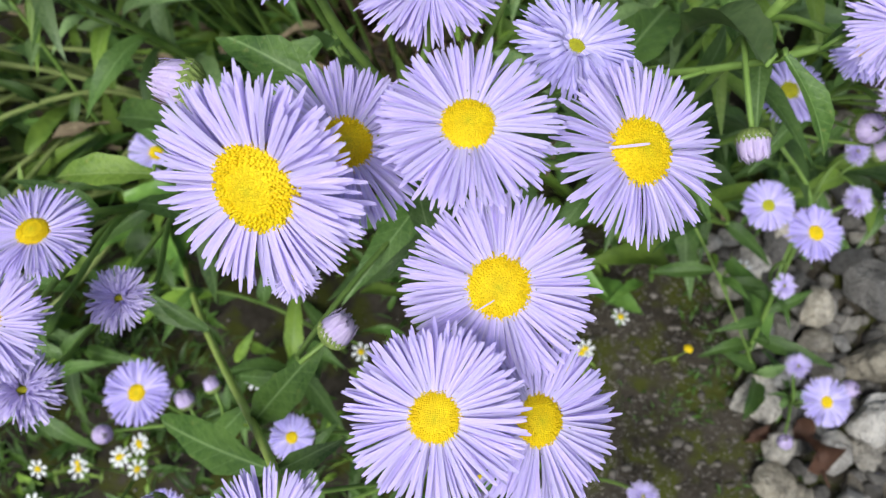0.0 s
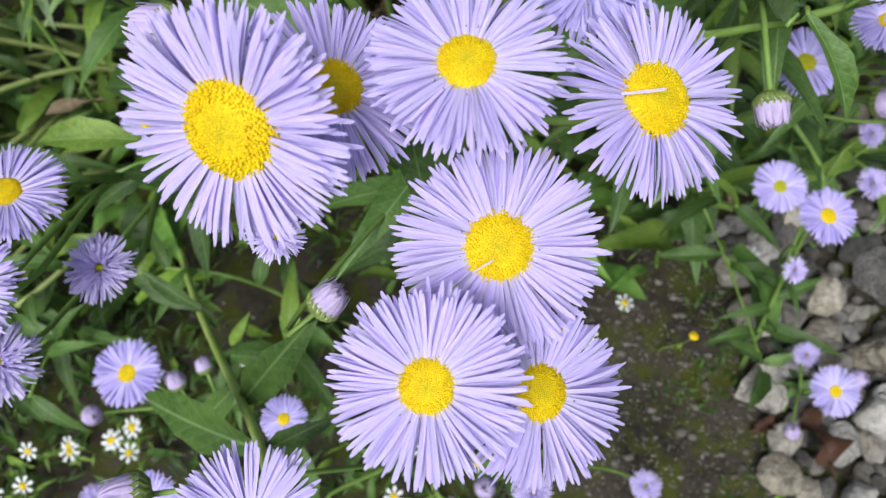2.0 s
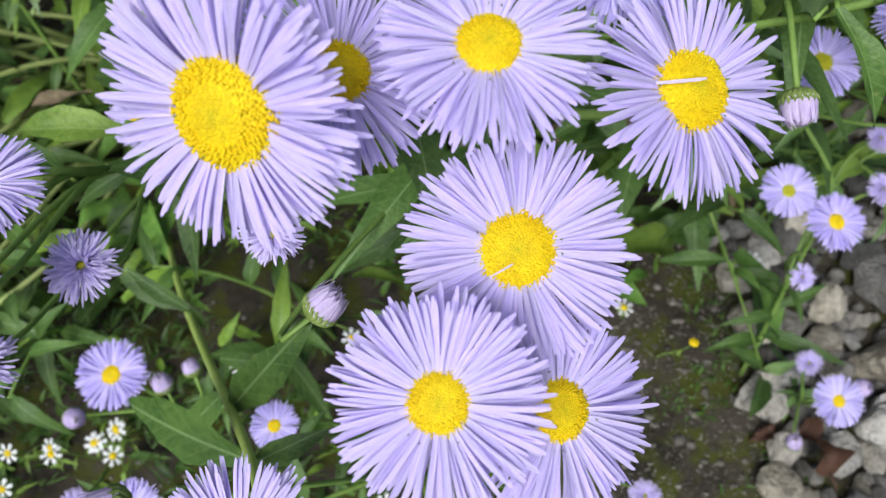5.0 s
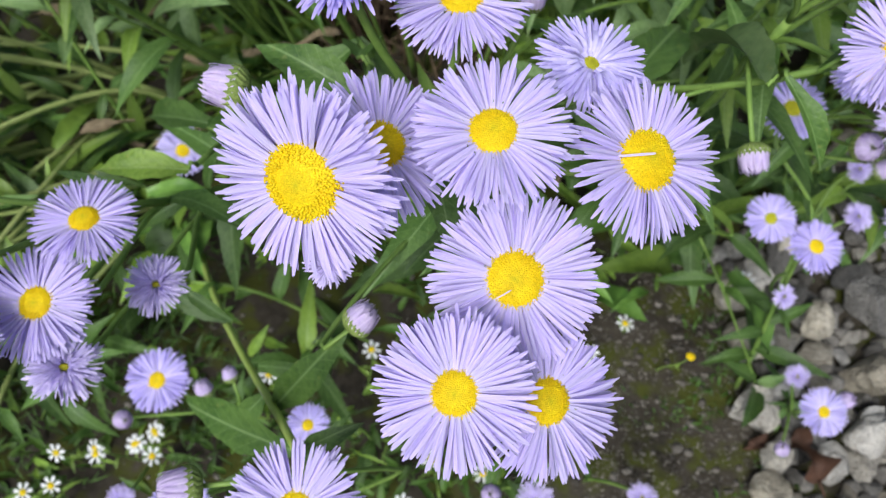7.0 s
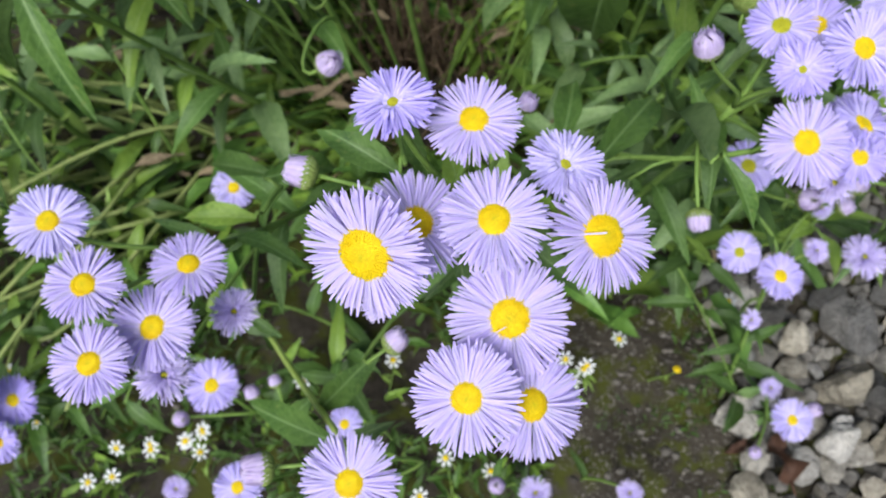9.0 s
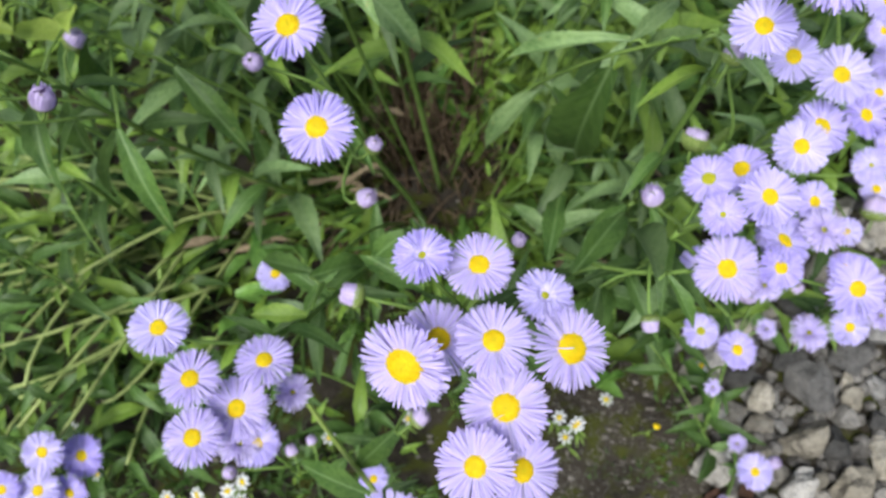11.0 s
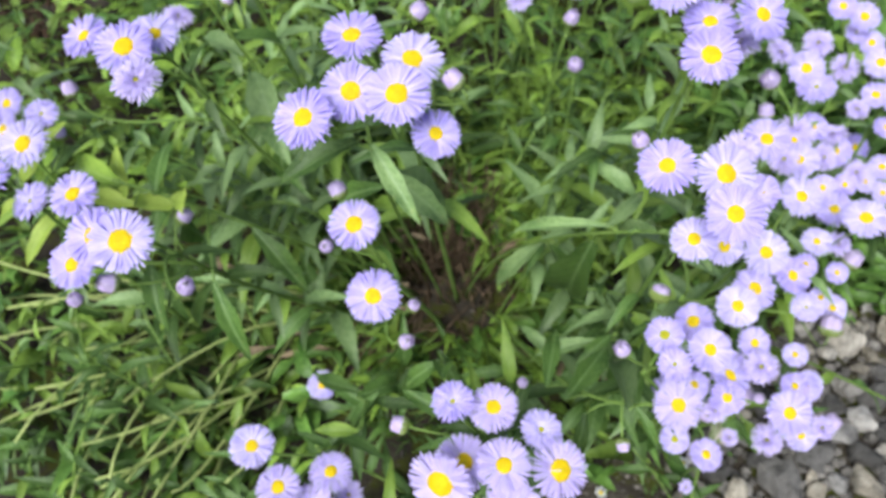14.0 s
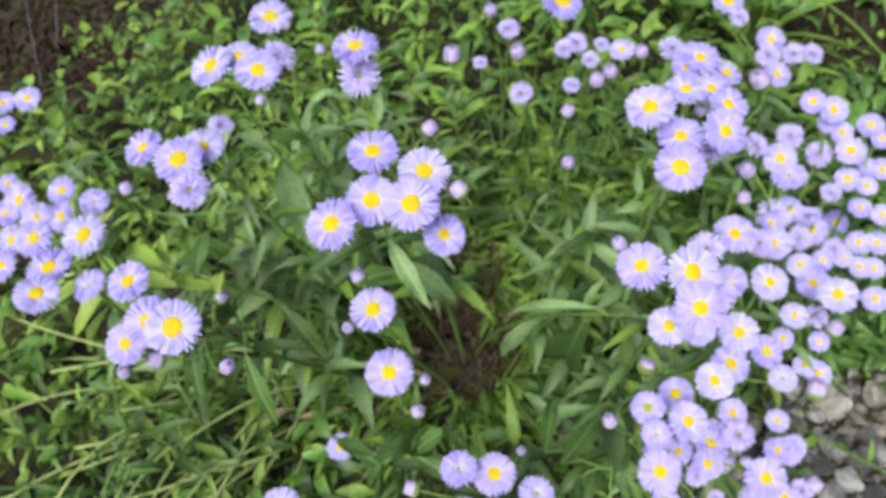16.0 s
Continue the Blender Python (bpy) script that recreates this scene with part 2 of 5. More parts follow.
def tube(points, r0, r1, sides=7, cap=True):
    pts = [Vector(p) for p in points]
    verts, faces = [], []
    ref = Vector((0.3, 0.2, 1)).normalized()
    for i, p in enumerate(pts):
        d = (pts[min(i + 1, len(pts) - 1)] - pts[max(i - 1, 0)]).normalized()
        a = d.cross(ref if abs(d.dot(ref)) < 0.95 else Vector((1, 0, 0))).normalized()
        b = d.cross(a)
        r = r0 + (r1 - r0) * i / (len(pts) - 1)
        for k in range(sides):
            w = 2 * math.pi * k / sides
            verts.append(p + r * (a * math.cos(w) + b * math.sin(w)))
    for i in range(len(pts) - 1):
        for k in range(sides):
            k2 = (k + 1) % sides
            faces.append((i * sides + k, i * sides + k2, (i + 1) * sides + k2, (i + 1) * sides + k))
    if cap:
        faces += [tuple(range(sides))[::-1], tuple(len(verts) - sides + k for k in range(sides))]
    return verts, faces


def bezier(a, b, c, d, n=12):
    a, b, c, d = Vector(a), Vector(b), Vector(c), Vector(d)
    return [a * (1 - s) ** 3 + 3 * b * s * (1 - s) ** 2 + 3 * c * s * s * (1 - s) + d * s ** 3 for s in (i / n for i in range(n + 1))]


def aim(place, axis, up=(0, 0, 1), roll=0.0, size=1.0):
    """A pose whose y runs along axis and whose z keeps towards up."""
    y = Vector(axis).normalized()
    x = y.cross(Vector(up))
    x = x.normalized() if x.length > 1e-4 else Vector((1, 0, 0))
    z = x.cross(y)
    m = Matrix((x, y, z)).transposed().to_4x4()
    return Matrix.Translation(place) @ m @ Matrix.Rotation(roll, 4, "Y") @ Matrix.Scale(size, 4)


def stand(place, normal, size=1.0, spin=0.0):
    """A pose whose z runs along normal."""
    q = Vector((0, 0, 1)).rotation_difference(Vector(normal).normalized())
    return Matrix.Translation(place) @ q.to_matrix().to_4x4() @ Matrix.Rotation(spin, 4, "Z") @ Matrix.Scale(size, 4)


# ---- petals: unit length along y, channelled, with a rounded tip ----
def strap(width, rise, droop, steps, r, bend=0.0, notch=0.0):
    verts, faces = [], []
    marks = [0.8 * i / (steps - 3) for i in range(steps - 2)] + [0.9, 0.965, 1.0] if steps > 4 else [0, 0.45, 0.8, 0.93, 1.0][: steps + 1]
    for i, s in enumerate(marks):
        w = width * (0.82 + 0.18 * min(1, s / 0.5) ** 0.8)
        if s > 0.8:
            w *= max(0.30, math.sqrt(max(0, 1 - ((s - 0.8) / 0.205) ** 2)))
        z = rise * s - droop * s * s
        x = bend * s * s
        dip = 0.22 * w * (1 if s < 0.9 else 0.4)
        verts += [(x - w / 2, s, z + dip), (x, s - (notch if i == steps else 0), z), (x + w / 2, s, z + dip)]
    for i in range(steps):
        k = 3 * i
        faces += [(k, k + 1, k + 4, k + 3), (k + 1, k + 2, k + 5, k + 4)]
    return verts, faces


PETALS = []
for i in range(8):
    v, f = strap(rng.uniform(0.058, 0.080), rng.uniform(-0.02, 0.16), rng.uniform(0.03, 0.24), 9, rng, rng.uniform(-0.07, 0.07), rng.choice((0, 0.015, 0.03)))
    PETALS.append(mesh_of("ray_petal", v, f, LILAC))


def petal_pose(a, start, length, tilt, twist=0.0, height=0.0):
    """A ray that leaves the flower's axis at angle a, radius start, raised by tilt."""
    return Matrix.Rotation(a, 4, "Z") @ Matrix.Translation((0, start, height)) @ Matrix.Rotation(tilt, 4, "X") @ Matrix.Rotation(twist, 4, "Y") @ Matrix.Scale(length, 4)


def ray_layout(r, count, layers, core=0.15):
    """Angle, start, length, tilt, twist and height of each ray of a flower one wide (radius 0.5)."""
    for k in range(layers):
        n = count // layers
        off = r.random() * 6.28
        for i in range(n):
            a = off + 2 * math.pi * (i + r.uniform(-0.34, 0.34)) / n
            long = (0.5 - core * 0.62) * r.uniform(0.86, 1.04) * (1 - 0.10 * k / layers)
            yield a, core * 0.62, long, r.gauss(0.02 + 0.26 * k / layers, 0.08), r.gauss(0, 0.35), -0.014 + 0.030 * k / layers


def joined_rays(seed, count, layers, mat, core=0.15, curl=0, steps=5):
    r, h = random.Random(seed), Heap()
    for a, st, ln, ti, tw, z in ray_layout(r, count, layers, core):
        v, f = strap(r.uniform(0.072, 0.092), r.uniform(0.02, 0.12), r.uniform(0.03, 0.25), steps, r, r.uniform(-0.08, 0.08))
        h.add(v, f, petal_pose(a, st, ln, ti, tw, z))
    for i in range(curl):
        a = r.random() * 6.28
        v, f = strap(0.16, 0.9, 1.5, steps + 2, r, r.uniform(-0.1, 0.1))
        h.add(v, f, petal_pose(a, core * 1.05, r.uniform(0.16, 0.26), 0.5, 0, 0.01))
    return h.mesh("ray_petals", mat)


def pompom(seed):
    r, h = random.Random(seed), Heap()
    for k in range(7):
        for i in range(60 - 5 * k):
            v, f = strap(r.uniform(0.085, 0.125), 0.1, r.uniform(0.0, 0.5), 5, r, r.uniform(-0.2, 0.2))
            h.add(v, f, petal_pose(r.random() * 6.28, 0.13 - 0.012 * k, r.uniform(0.33, 0.41) * (1 - 0.10 * k), 0.0 + 0.19 * k + r.gauss(0, 0.12), r.gauss(0, 0.6), 0))
    return h.mesh("ray_petals", MAUVE)


RAYS = [joined_rays(20 + i, 200, 4, LILAC_JOINED) for i in range(5)]
RAYS_YOUNG = [joined_rays(40 + i, 190, 5, LILAC_JOINED, 0.10, 26) for i in range(2)]
POMPOMS = [pompom(60 + i) for i in range(3)]


def disc_mesh(seed, count, mat, dome, flat=False):
    """The button of a flower, radius 1: tubular florets set in spirals, the outer ones open and taller."""
    r, h = random.Random(seed), Heap()
    base_v, base_f = [(0, 0, dome * 0.98)], []
    for i in range(1, 7):
        q = i / 6 * 0.98
        base_v += [(q * math.cos(k * math.pi / 12), q * math.sin(k * math.pi / 12), dome * (1 - q ** 2.4) - (0.12 if i == 6 else 0)) for k in range(24)]
    base_f += [(0, 1 + k, 1 + (k + 1) % 24) for k in range(24)]
    for i in range(5):
        base_f += [(1 + i * 24 + k, 25 + i * 24 + k, 25 + i * 24 + (k + 1) % 24, 1 + i * 24 + (k + 1) % 24) for k in range(24)]
    h.add(base_v, base_f)
    for i in range(count):
        q = math.sqrt((i + 0.5) / count)
        a = i * 2.39996 + r.uniform(-0.05, 0.05)
        tall = (0.03 if q < 0.5 else 0.06 + 0.05 * r.random())
        w = 0.62 / math.sqrt(count) * (1.2 if q < 0.42 else 1.0) * 1.8
        n = Vector((0.55 * q * math.cos(a), 0.55 * q * math.sin(a), 1))
        m = stand((0.97 * q * math.cos(a), 0.97 * q * math.sin(a), dome * (1 - q ** 2.4) - 0.02), n, 1.0, r.random())
        v = [(w * s * math.cos(k * 1.2566), w * s * math.sin(k * 1.2566), z) for s, z in ((0.55, 0), (0.78, tall * 0.8), (0.45, tall)) for k in range(5)] + [(0, 0, tall * (1.12 if q < 0.42 else 0.86))]
        f = [(j * 5 + k, j * 5 + (k + 1) % 5, (j + 1) * 5 + (k + 1) % 5, (j + 1) * 5 + k) for j in range(2) for k in range(5)] + [(10 + k, 10 + (k + 1) % 5, 15) for k in range(5)]
        h.add(v, f, m)
    return h.mesh("disc", mat)


DISCS = [disc_mesh(70 + i, 340, YELLOW, d) for i, d in enumerate((0.30, 0.38, 0.24))]
FINE_DISCS = [disc_mesh(75 + i, 640, YELLOW, d) for i, d in enumerate((0.30, 0.36, 0.26))]
DISC_YOUNG = disc_mesh(80, 110, GREENISH, 0.2)


def lathe_cup(seed, profile, teeth, mat, name):
    """A cup of narrow overlapping bracts: a turned body with a ridge and a pointed tip for each."""
    r, n = random.Random(seed), teeth * 4
    v = []
    for j, (q, z) in enumerate(profile):
        for k in range(n):
            w = 2 * math.pi * k / n + (math.pi / teeth if j % 2 else 0)
            ridge = (1.0, 1.06, 1.11, 1.06)[k % 4]
            tip = (r.uniform(0.04, 0.09) if k % 4 == 2 else -0.03) if j == len(profile) - 1 else 0
            v.append((q * ridge * math.cos(w), q * ridge * math.sin(w), z + tip))
    f = [(j * n + k, j * n + (k + 1) % n, (j + 1) * n + (k + 1) % n, (j + 1) * n + k) for j in range(len(profile) - 1) for k in range(n)]
    return mesh_of(name, v, f, mat)


CUP = lathe_cup(90, ((0.02, -0.16), (0.07, -0.145), (0.11, -0.11), (0.15, -0.07), (0.165, -0.03)), 20, CALYX, "calyx")
BUD_CUP_SHORT = lathe_cup(92, ((0.06, -0.05), (0.26, -0.02), (0.40, 0.10), (0.455, 0.22), (0.46, 0.34)), 20, CALYX, "bract_cup")
BUD_CUP = lathe_cup(91, ((0.06, -0.05), (0.28, 0.0), (0.44, 0.2), (0.50, 0.38), (0.49, 0.60)), 20, CALYX, "bract_cup")


def bud_tuft(seed, low, reach):
    """Closed rays that fold over one another into a dome, a few tips standing out."""
    r, h = random.Random(seed), Heap()
    for shell, count in ((1.0, 34), (0.93, 30), (0.84, 24), (0.72, 16)):
        for i in range(count):
            a, stop = 6.283 * (i + r.uniform(-0.3, 0.3)) / count, r.uniform(0.62, 0.98) + 0.12 * (1 - shell)
            flare = r.uniform(0.10, 0.35) if r.random() < 0.34 else 0.0
            w, twist = r.uniform(0.075, 0.11), r.uniform(-0.25, 0.25)
            v = []
            for j in range(7):
                u = stop * j / 6
                q = 0.46 * shell * math.cos(1.5 * u * (1 - flare)) + flare * 0.35 * (j / 6) ** 2
                z = low + reach * (0.62 + 0.40 * shell) * math.sin(1.5 * u)
                half = w * (0.75, 1, 1, 0.95, 0.85, 0.6, 0.15)[j]
                e = a + twist * u
                c, d = Vector((math.cos(e), math.sin(e), 0)), Vector((-math.sin(e), math.cos(e), 0))
                v += [c * q - d * half / 2 + Vector((0, 0, z)), c * (q + 0.012) + Vector((0, 0, z + 0.012)), c * q + d * half / 2 + Vector((0, 0, z))]
            f = []
            for j in range(6):
                k = 3 * j
                f += [(k, k + 1, k + 4, k + 3), (k + 1, k + 2, k + 5, k + 4)]
            h.add(v, f)
    return h.mesh("tuft", PINKISH)


TUFTS, TUFT_SHORT = [bud_tuft(95 + i, 0.2, 0.72) for i in range(3)], bud_tuft(99, 0.42, 0.42)


# ---- leaves: unit length along y, lance-shaped, folded along the midrib ----
def leaf_shape(width, arch, fold, wave, r, steps=9):
    verts, faces, cols = [], [], (-1, -0.5, 0, 0.5, 1)
    ph = r.random() * 6
    for i in range(steps + 1):
        s = i / steps
        w = width * max(0.03, (0.28 + 0.72 * math.sin(1.5708 * s / 0.42) ** 1.3) if s < 0.42 else (1 - ((s - 0.42) / 0.58) ** 1.7)) * (1 + 0.07 * math.sin(23 * s + 3 * ph))
        for c in cols:
            z = 0.25 * s - arch * s * s + fold * w * abs(c) - 0.3 * fold * w * c * c + wave * width * math.sin(9 * s + ph + c) * abs(c)
            verts.append((c * w / 2 + 0.04 * math.sin(2.5 * s + ph) * s, s, z))
    for i in range(steps):
        for k in range(4):
            a = 5 * i + k
            faces.append((a, a + 1, a + 6, a + 5))
    return verts, faces


LEAF_DATA = [leaf_shape(rng.uniform(0.22, 0.31), rng.uniform(0.40, 1.15), rng.uniform(0.1, 0.40), rng.uniform(0.03, 0.12), rng, 10) for i in range(8)]
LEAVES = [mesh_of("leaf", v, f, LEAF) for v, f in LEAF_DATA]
SAGE_SHEEN_LEAVES = [mesh_of("leaf", v, f, SAGE_SHEEN) for v, f in LEAF_DATA]
FRESH_LEAVES = [mesh_of("leaf", v, f, FRESH) for v, f in LEAF_DATA]
# blades whose tip lies level with the base, to be laid from point to point
BLADES = {m: [mesh_of("leaf", *leaf_shape(w, 0.25, 0.3, 0.06, rng, 12), m) for w in (0.22, 0.25, 0.28)] for m in (LEAF, SAGE_SHEEN, FRESH, LIME)}


def blade(parent, a, b, mat=None, wide=1.0, hump=1.6, up=(0, -0.3, 1), roll=0.0):
    """A leaf from a to b that arches between them."""
    a, b = Vector(a), Vector(b)
    return child("leaf", rng.choice(BLADES[mat or LEAF]), parent, aim(a, b - a, up, roll, (b - a).length) @ Matrix.Diagonal((wide, 1, hump, 1)))


def hollow(x, y, spread=1.0):
    """A gap in the leaves where the soil lies open."""
    return math.hypot((x + 0.158) / 0.055, (y - 0.345) / 0.042) < spread


HEADS = []
CROWN = Vector((-0.088, 0.645, 0))
OPEN_FRONT = Vector((0.01, 0.08, 0.85))
CLEAR = [(CROWN + Vector((dx, dy, 0.03)), q) for dx, dy, q in ((0, 0, 0.052), (0.045, -0.03, 0.042), (-0.02, -0.05, 0.045), (0.0, 0.05, 0.035))]


def crowds(p):
    """Whether a leaf at p would grow over a flower or the bare heart: both stand free towards the open front of the bed."""
    for h, q in HEADS + CLEAR:
        if p.z > h.z - 0.005:
            d = (OPEN_FRONT - h).normalized()
            if (p - h - d * (p - h).dot(d)).length < q:
                return True
    return False


def leafy(parent, pts, first, last, count, size, taper, r, fresh=0.1, rise=0.5, free=False):
    """Leaves set alternately along a stem's line."""
    a = r.random() * 6.28
    for i in range(count):
        s = first + (last - first) * (i + r.uniform(-0.3, 0.3)) / max(1, count - 1)
        s = min(0.985, max(0.02, s)) * (len(pts) - 1)
        k = min(int(s), len(pts) - 2)
        p = pts[k].lerp(pts[k + 1], s - k)
        d = (pts[k + 1] - pts[k]).normalized()
        a += 2.4 + r.uniform(-0.4, 0.4)
        side = d.orthogonal().normalized()
        side.rotate(Matrix.Rotation(a, 3, d))
        axis = side + d * rise * r.uniform(0.4, 1.3) + Vector((0, 0, 0.25))
        if p.z < 0.2 and hollow(p.x, p.y - 0.3 * p.z):
            continue
        if free and (crowds(p) or crowds(p + axis.normalized() * size * 0.7 - Vector((0, 0, 0.2 * size)))):
            continue
        ln = size * (1 - taper * i / max(1, count - 1)) * r.uniform(0.75, 1.2)
        # high leaves at the back mostly take the copy with sheen in its colour
        child("leaf", r.choice(FRESH_LEAVES if r.random() < fresh else SAGE_SHEEN_LEAVES if p.y > 0.40 and p.z > 0.15 and r.random() < 0.75 else LEAVES), parent, aim(p, axis, (0, 0, 1), r.uniform(-0.4, 0.4), ln))


# ---- ground ----
def lie(x, y):
    """The ground's height."""
    return 0.010 * noise.noise((x * 4, y * 4, 0.3)) + 0.004 * noise.noise((x * 17, y * 17, 1.7)) + 0.003 * noise.noise((x * 55, y * 55, 4.0))


gx = [-60, -12, -4, -2] + [-1.4 + 0.0145 * i for i in range(176)] + [2, 4, 12, 60]
gy = [-60, -12, -3, -1] + [-0.35 + 0.0145 * i for i in range(160)] + [3, 6, 15, 60]
gv = [(x, y, lie(x, y) if abs(x) < 3 and abs(y) < 3 else 0) for y in gy for x in gx]
nx = len(gx)
gf = [(j * nx + i, j * nx + i + 1, (j + 1) * nx + i + 1, (j + 1) * nx + i) for j in range(len(gy) - 1) for i in range(nx - 1)]
tagged(new("ground", mesh_of("ground", gv, gf, SOIL)), "dark brown damp garden soil with patches of moss", "ground", kind="structure")


# ---- fleabane: sprays of flowers on shared stems ----
spray_base, spray_heads = [], []
LABELS = {
    "open": "open pale lilac fleabane flower with a yellow disc",
    "green": "open lilac fleabane flower with an olive-green disc",
    "young": "half-open pale lilac fleabane flower, inner rays curled over the disc",
    "double": "shaggy mauve fleabane flower without a visible disc",
    "bud": "closed pinkish fleabane bud in green bracts",
    "greenbud": "tight green fleabane bud with a pale tip",
}


def flower(x, y, z, d, kind, lx, ly, cup, root, way):
    """One flower or bud at its place, facing (lx, ly, 1), on a stalk that leaves root along way."""
    bud = "bud" in kind
    n = Vector((lx, ly, 1 - cup if bud else 1)).normalized()
    head = new("fleabane_bud" if bud else "fleabane_flower")
    tagged(head, LABELS[kind], "flower bud" if bud else "flower", "fleabane buds" if bud else "fleabane flowers")
    p = Vector((x, y, z))
    head.matrix_basis = Matrix.Translation(p)
    HEADS.append((p, max(d, 0.014) * (0.62 if z > 0.25 else 0.45)))
    spin = rng.random() * 6.28
    m = stand((0, 0, 0), n, d, spin)
    if bud:
        m = stand(n * (-0.5 * d), n, d, spin)
        child("bract_cup", BUD_CUP if kind == "greenbud" else BUD_CUP_SHORT, head, m, "green bracts")
        child("tuft", TUFT_SHORT if kind == "greenbud" else rng.choice(TUFTS), head, m, "pale pink closed rays")
        foot = p - n * d * 0.53
    else:
        core = 0.205 if d > 0.046 else 0.190 if d > 0.0415 and z > 0.3 else 0.145 if z < 0.3 else 0.164
        near = kind in ("open", "green") and d > 0.03 and y < 0.285 and -0.16 < x < 0.15 and z > 0.38
        bowl = child("flower_head", CUP, head, m, "green calyx")
        if kind == "double":
            child("ray_petals", rng.choice(POMPOMS), bowl)
            child("disc", DISC_YOUNG, bowl, Matrix.Translation((0, 0, -0.03)) @ Matrix.Diagonal((0.075, 0.045, 0.08, 1)), "small olive-green disc")
        elif kind == "young":
            core = 0.09
            child("ray_petals", rng.choice(RAYS_YOUNG), bowl)
        elif near:
            for a, st, ln, ti, tw, h in ray_layout(rng, 236 if d > 0.043 else 208, 4, core):
                out = m.to_3x3() @ Vector((-math.sin(a), math.cos(a), 0))
                ti += cup * max(0, out.normalized().dot(Vector((-lx, -ly, 0)).normalized()))
                child("ray_petal", rng.choice(PETALS), bowl, petal_pose(a, st, ln, ti, tw, h))
        else:
            child("ray_petals", rng.choice(RAYS), bowl)
        if kind != "double":
            child("disc", DISC_YOUNG if kind in ("young", "green") else rng.choice(FINE_DISCS if near else DISCS), bowl, Matrix.Scale(core * rng.uniform(0.94, 1.06), 4), "yellow-green disc" if kind in ("young", "green") else "golden yellow disc of florets")
        foot = p - n * d * 0.15
    gap = (foot - root).length
    line = bezier(root, root + way * gap * 0.4, foot - n * gap * 0.4, foot, 9)
    child("stalk", mesh_of("stalk", *tube([q - p for q in line], 0.0014, 0.0012 if not bud else 0.0009, 6), STEM), head)
    return head


def spray(x, y):
    spray_base[:] = [x, y]
    spray_heads.clear()


def bloom(x, y, z, d, kind, lx=None, ly=None, cup=0.0):
    if lx is None and "bud" in kind:
        lx, ly = rng.gauss(0, 0.6), rng.gauss(0.1, 0.6)
    lx = rng.gauss(0, 0.16) if lx is None else lx
    ly = rng.gauss(-0.38, 0.16) if ly is None else ly
    spray_heads.append((x, y, z, d, kind, lx, ly, cup))


def grow(via=None, blades=()):
    """Stems for the heads gathered since spray(): one stem for each knot of about seven."""
    k = max(1, round(len(spray_heads) / 7))
    mids = [Vector(spray_heads[i * len(spray_heads) // k][:3]) for i in range(k)]
    for turn in range(6):
        knots = [[] for i in range(k)]
        for h in spray_heads:
            knots[min(range(k), key=lambda i: (Vector(h[:3]) - mids[i]).length)].append(h)
        mids = [sum((Vector(h[:3]) for h in g), Vector()) / len(g) if g else mids[i] for i, g in enumerate(knots)]
    for mid, g in zip(mids, knots):
        if not g:
            continue
        pull = 0.45 if k > 1 else 0.0
        bx = spray_base[0] + (mid.x - spray_base[0]) * pull + rng.uniform(-0.02, 0.02)
        by = spray_base[1] + (mid.y - spray_base[1]) * pull + rng.uniform(-0.02, 0.02)
        base = Vector((bx, by, lie(bx, by) - 0.005))
        high = max(h[2] for h in g)
        top = Vector((mid.x * 0.85 + bx * 0.15, mid.y * 0.85 + by * 0.15, max(0.03, min(high - 0.05, mid.z - 0.04) if high > 0.2 else mid.z * 0.55)))
        flat = Vector((top.x - bx, top.y - by, 0))
        pts = bezier(base, base + flat * 0.30 + Vector((0, 0, top.z * 0.35)), base + flat * 0.78 + Vector((0, 0, top.z * 0.72)), top, 16)
        thick = 1.0
        if via:
            pts, thick = bezier(*(Vector(q) for q in via), 16), 0.88
            pts = pts[:15]
        stem = new("fleabane_plant")
        tagged(stem, "leafy green fleabane plant carrying lilac flowers", "plant", "flowering fleabane plants")
        child("stem", mesh_of("stem", *tube(pts, (0.0012 + min(0.0020, 0.005 * top.z)) * thick, (0.0010 + min(0.0009, 0.002 * top.z)) * thick, 8), LIGHTENED_STEM if via else STEM), stem)
        for p, q in blades:
            blade(stem, p, q, LEAF, 1.02, 0.8, (0, -0.4, 1), rng.uniform(-0.2, 0.2))
        if not via:
            leafy(stem, pts, 0.25, 0.96 if top.z > 0.2 else 0.6, int(5 + top.z * 19), min(0.074, 0.028 + 0.13 * top.z), 0.5, rng, 0.04 if mid.y < 0.36 else 0.3, 0.5, mid.y > 0.3)
        for h in g:
            p = Vector(h[:3])
            best = len(pts) - 1
            for i in range(2, len(pts)):
                q = pts[i]
                if p.z - q.z >= 0.035 + 0.45 * math.hypot(p.x - q.x, p.y - q.y):
                    best = i
            q = pts[best]
            flower(*h, q, (pts[best] - pts[best - 1]).normalized())


def single(x, y, z, d, kind, lx=None, ly=None, cup=0.0):
    """A flower on a stem of its own."""
    bx, by = x + rng.uniform(-0.04, 0.04), y + rng.uniform(0, 0.06)
    lx, ly = (rng.gauss(0, 0.15), rng.gauss(-0.3, 0.15)) if lx is None else (lx, ly)
    head = flower(x, y, z, d, kind, lx, ly, cup, Vector((bx, by, lie(bx, by) - 0.005)), Vector((0, 0, 1)))
    p = Vector((x, y, z))
    pts = [q - p for q in bezier((bx, by, 0), (bx, by, z * 0.3), (x, y, z * 0.6), p, 10)]
    leafy(head, pts, 0.2, 0.85, 5 if y > 0.36 else 2, 0.055 if z > 0.3 else 0.034, 0.5, rng)


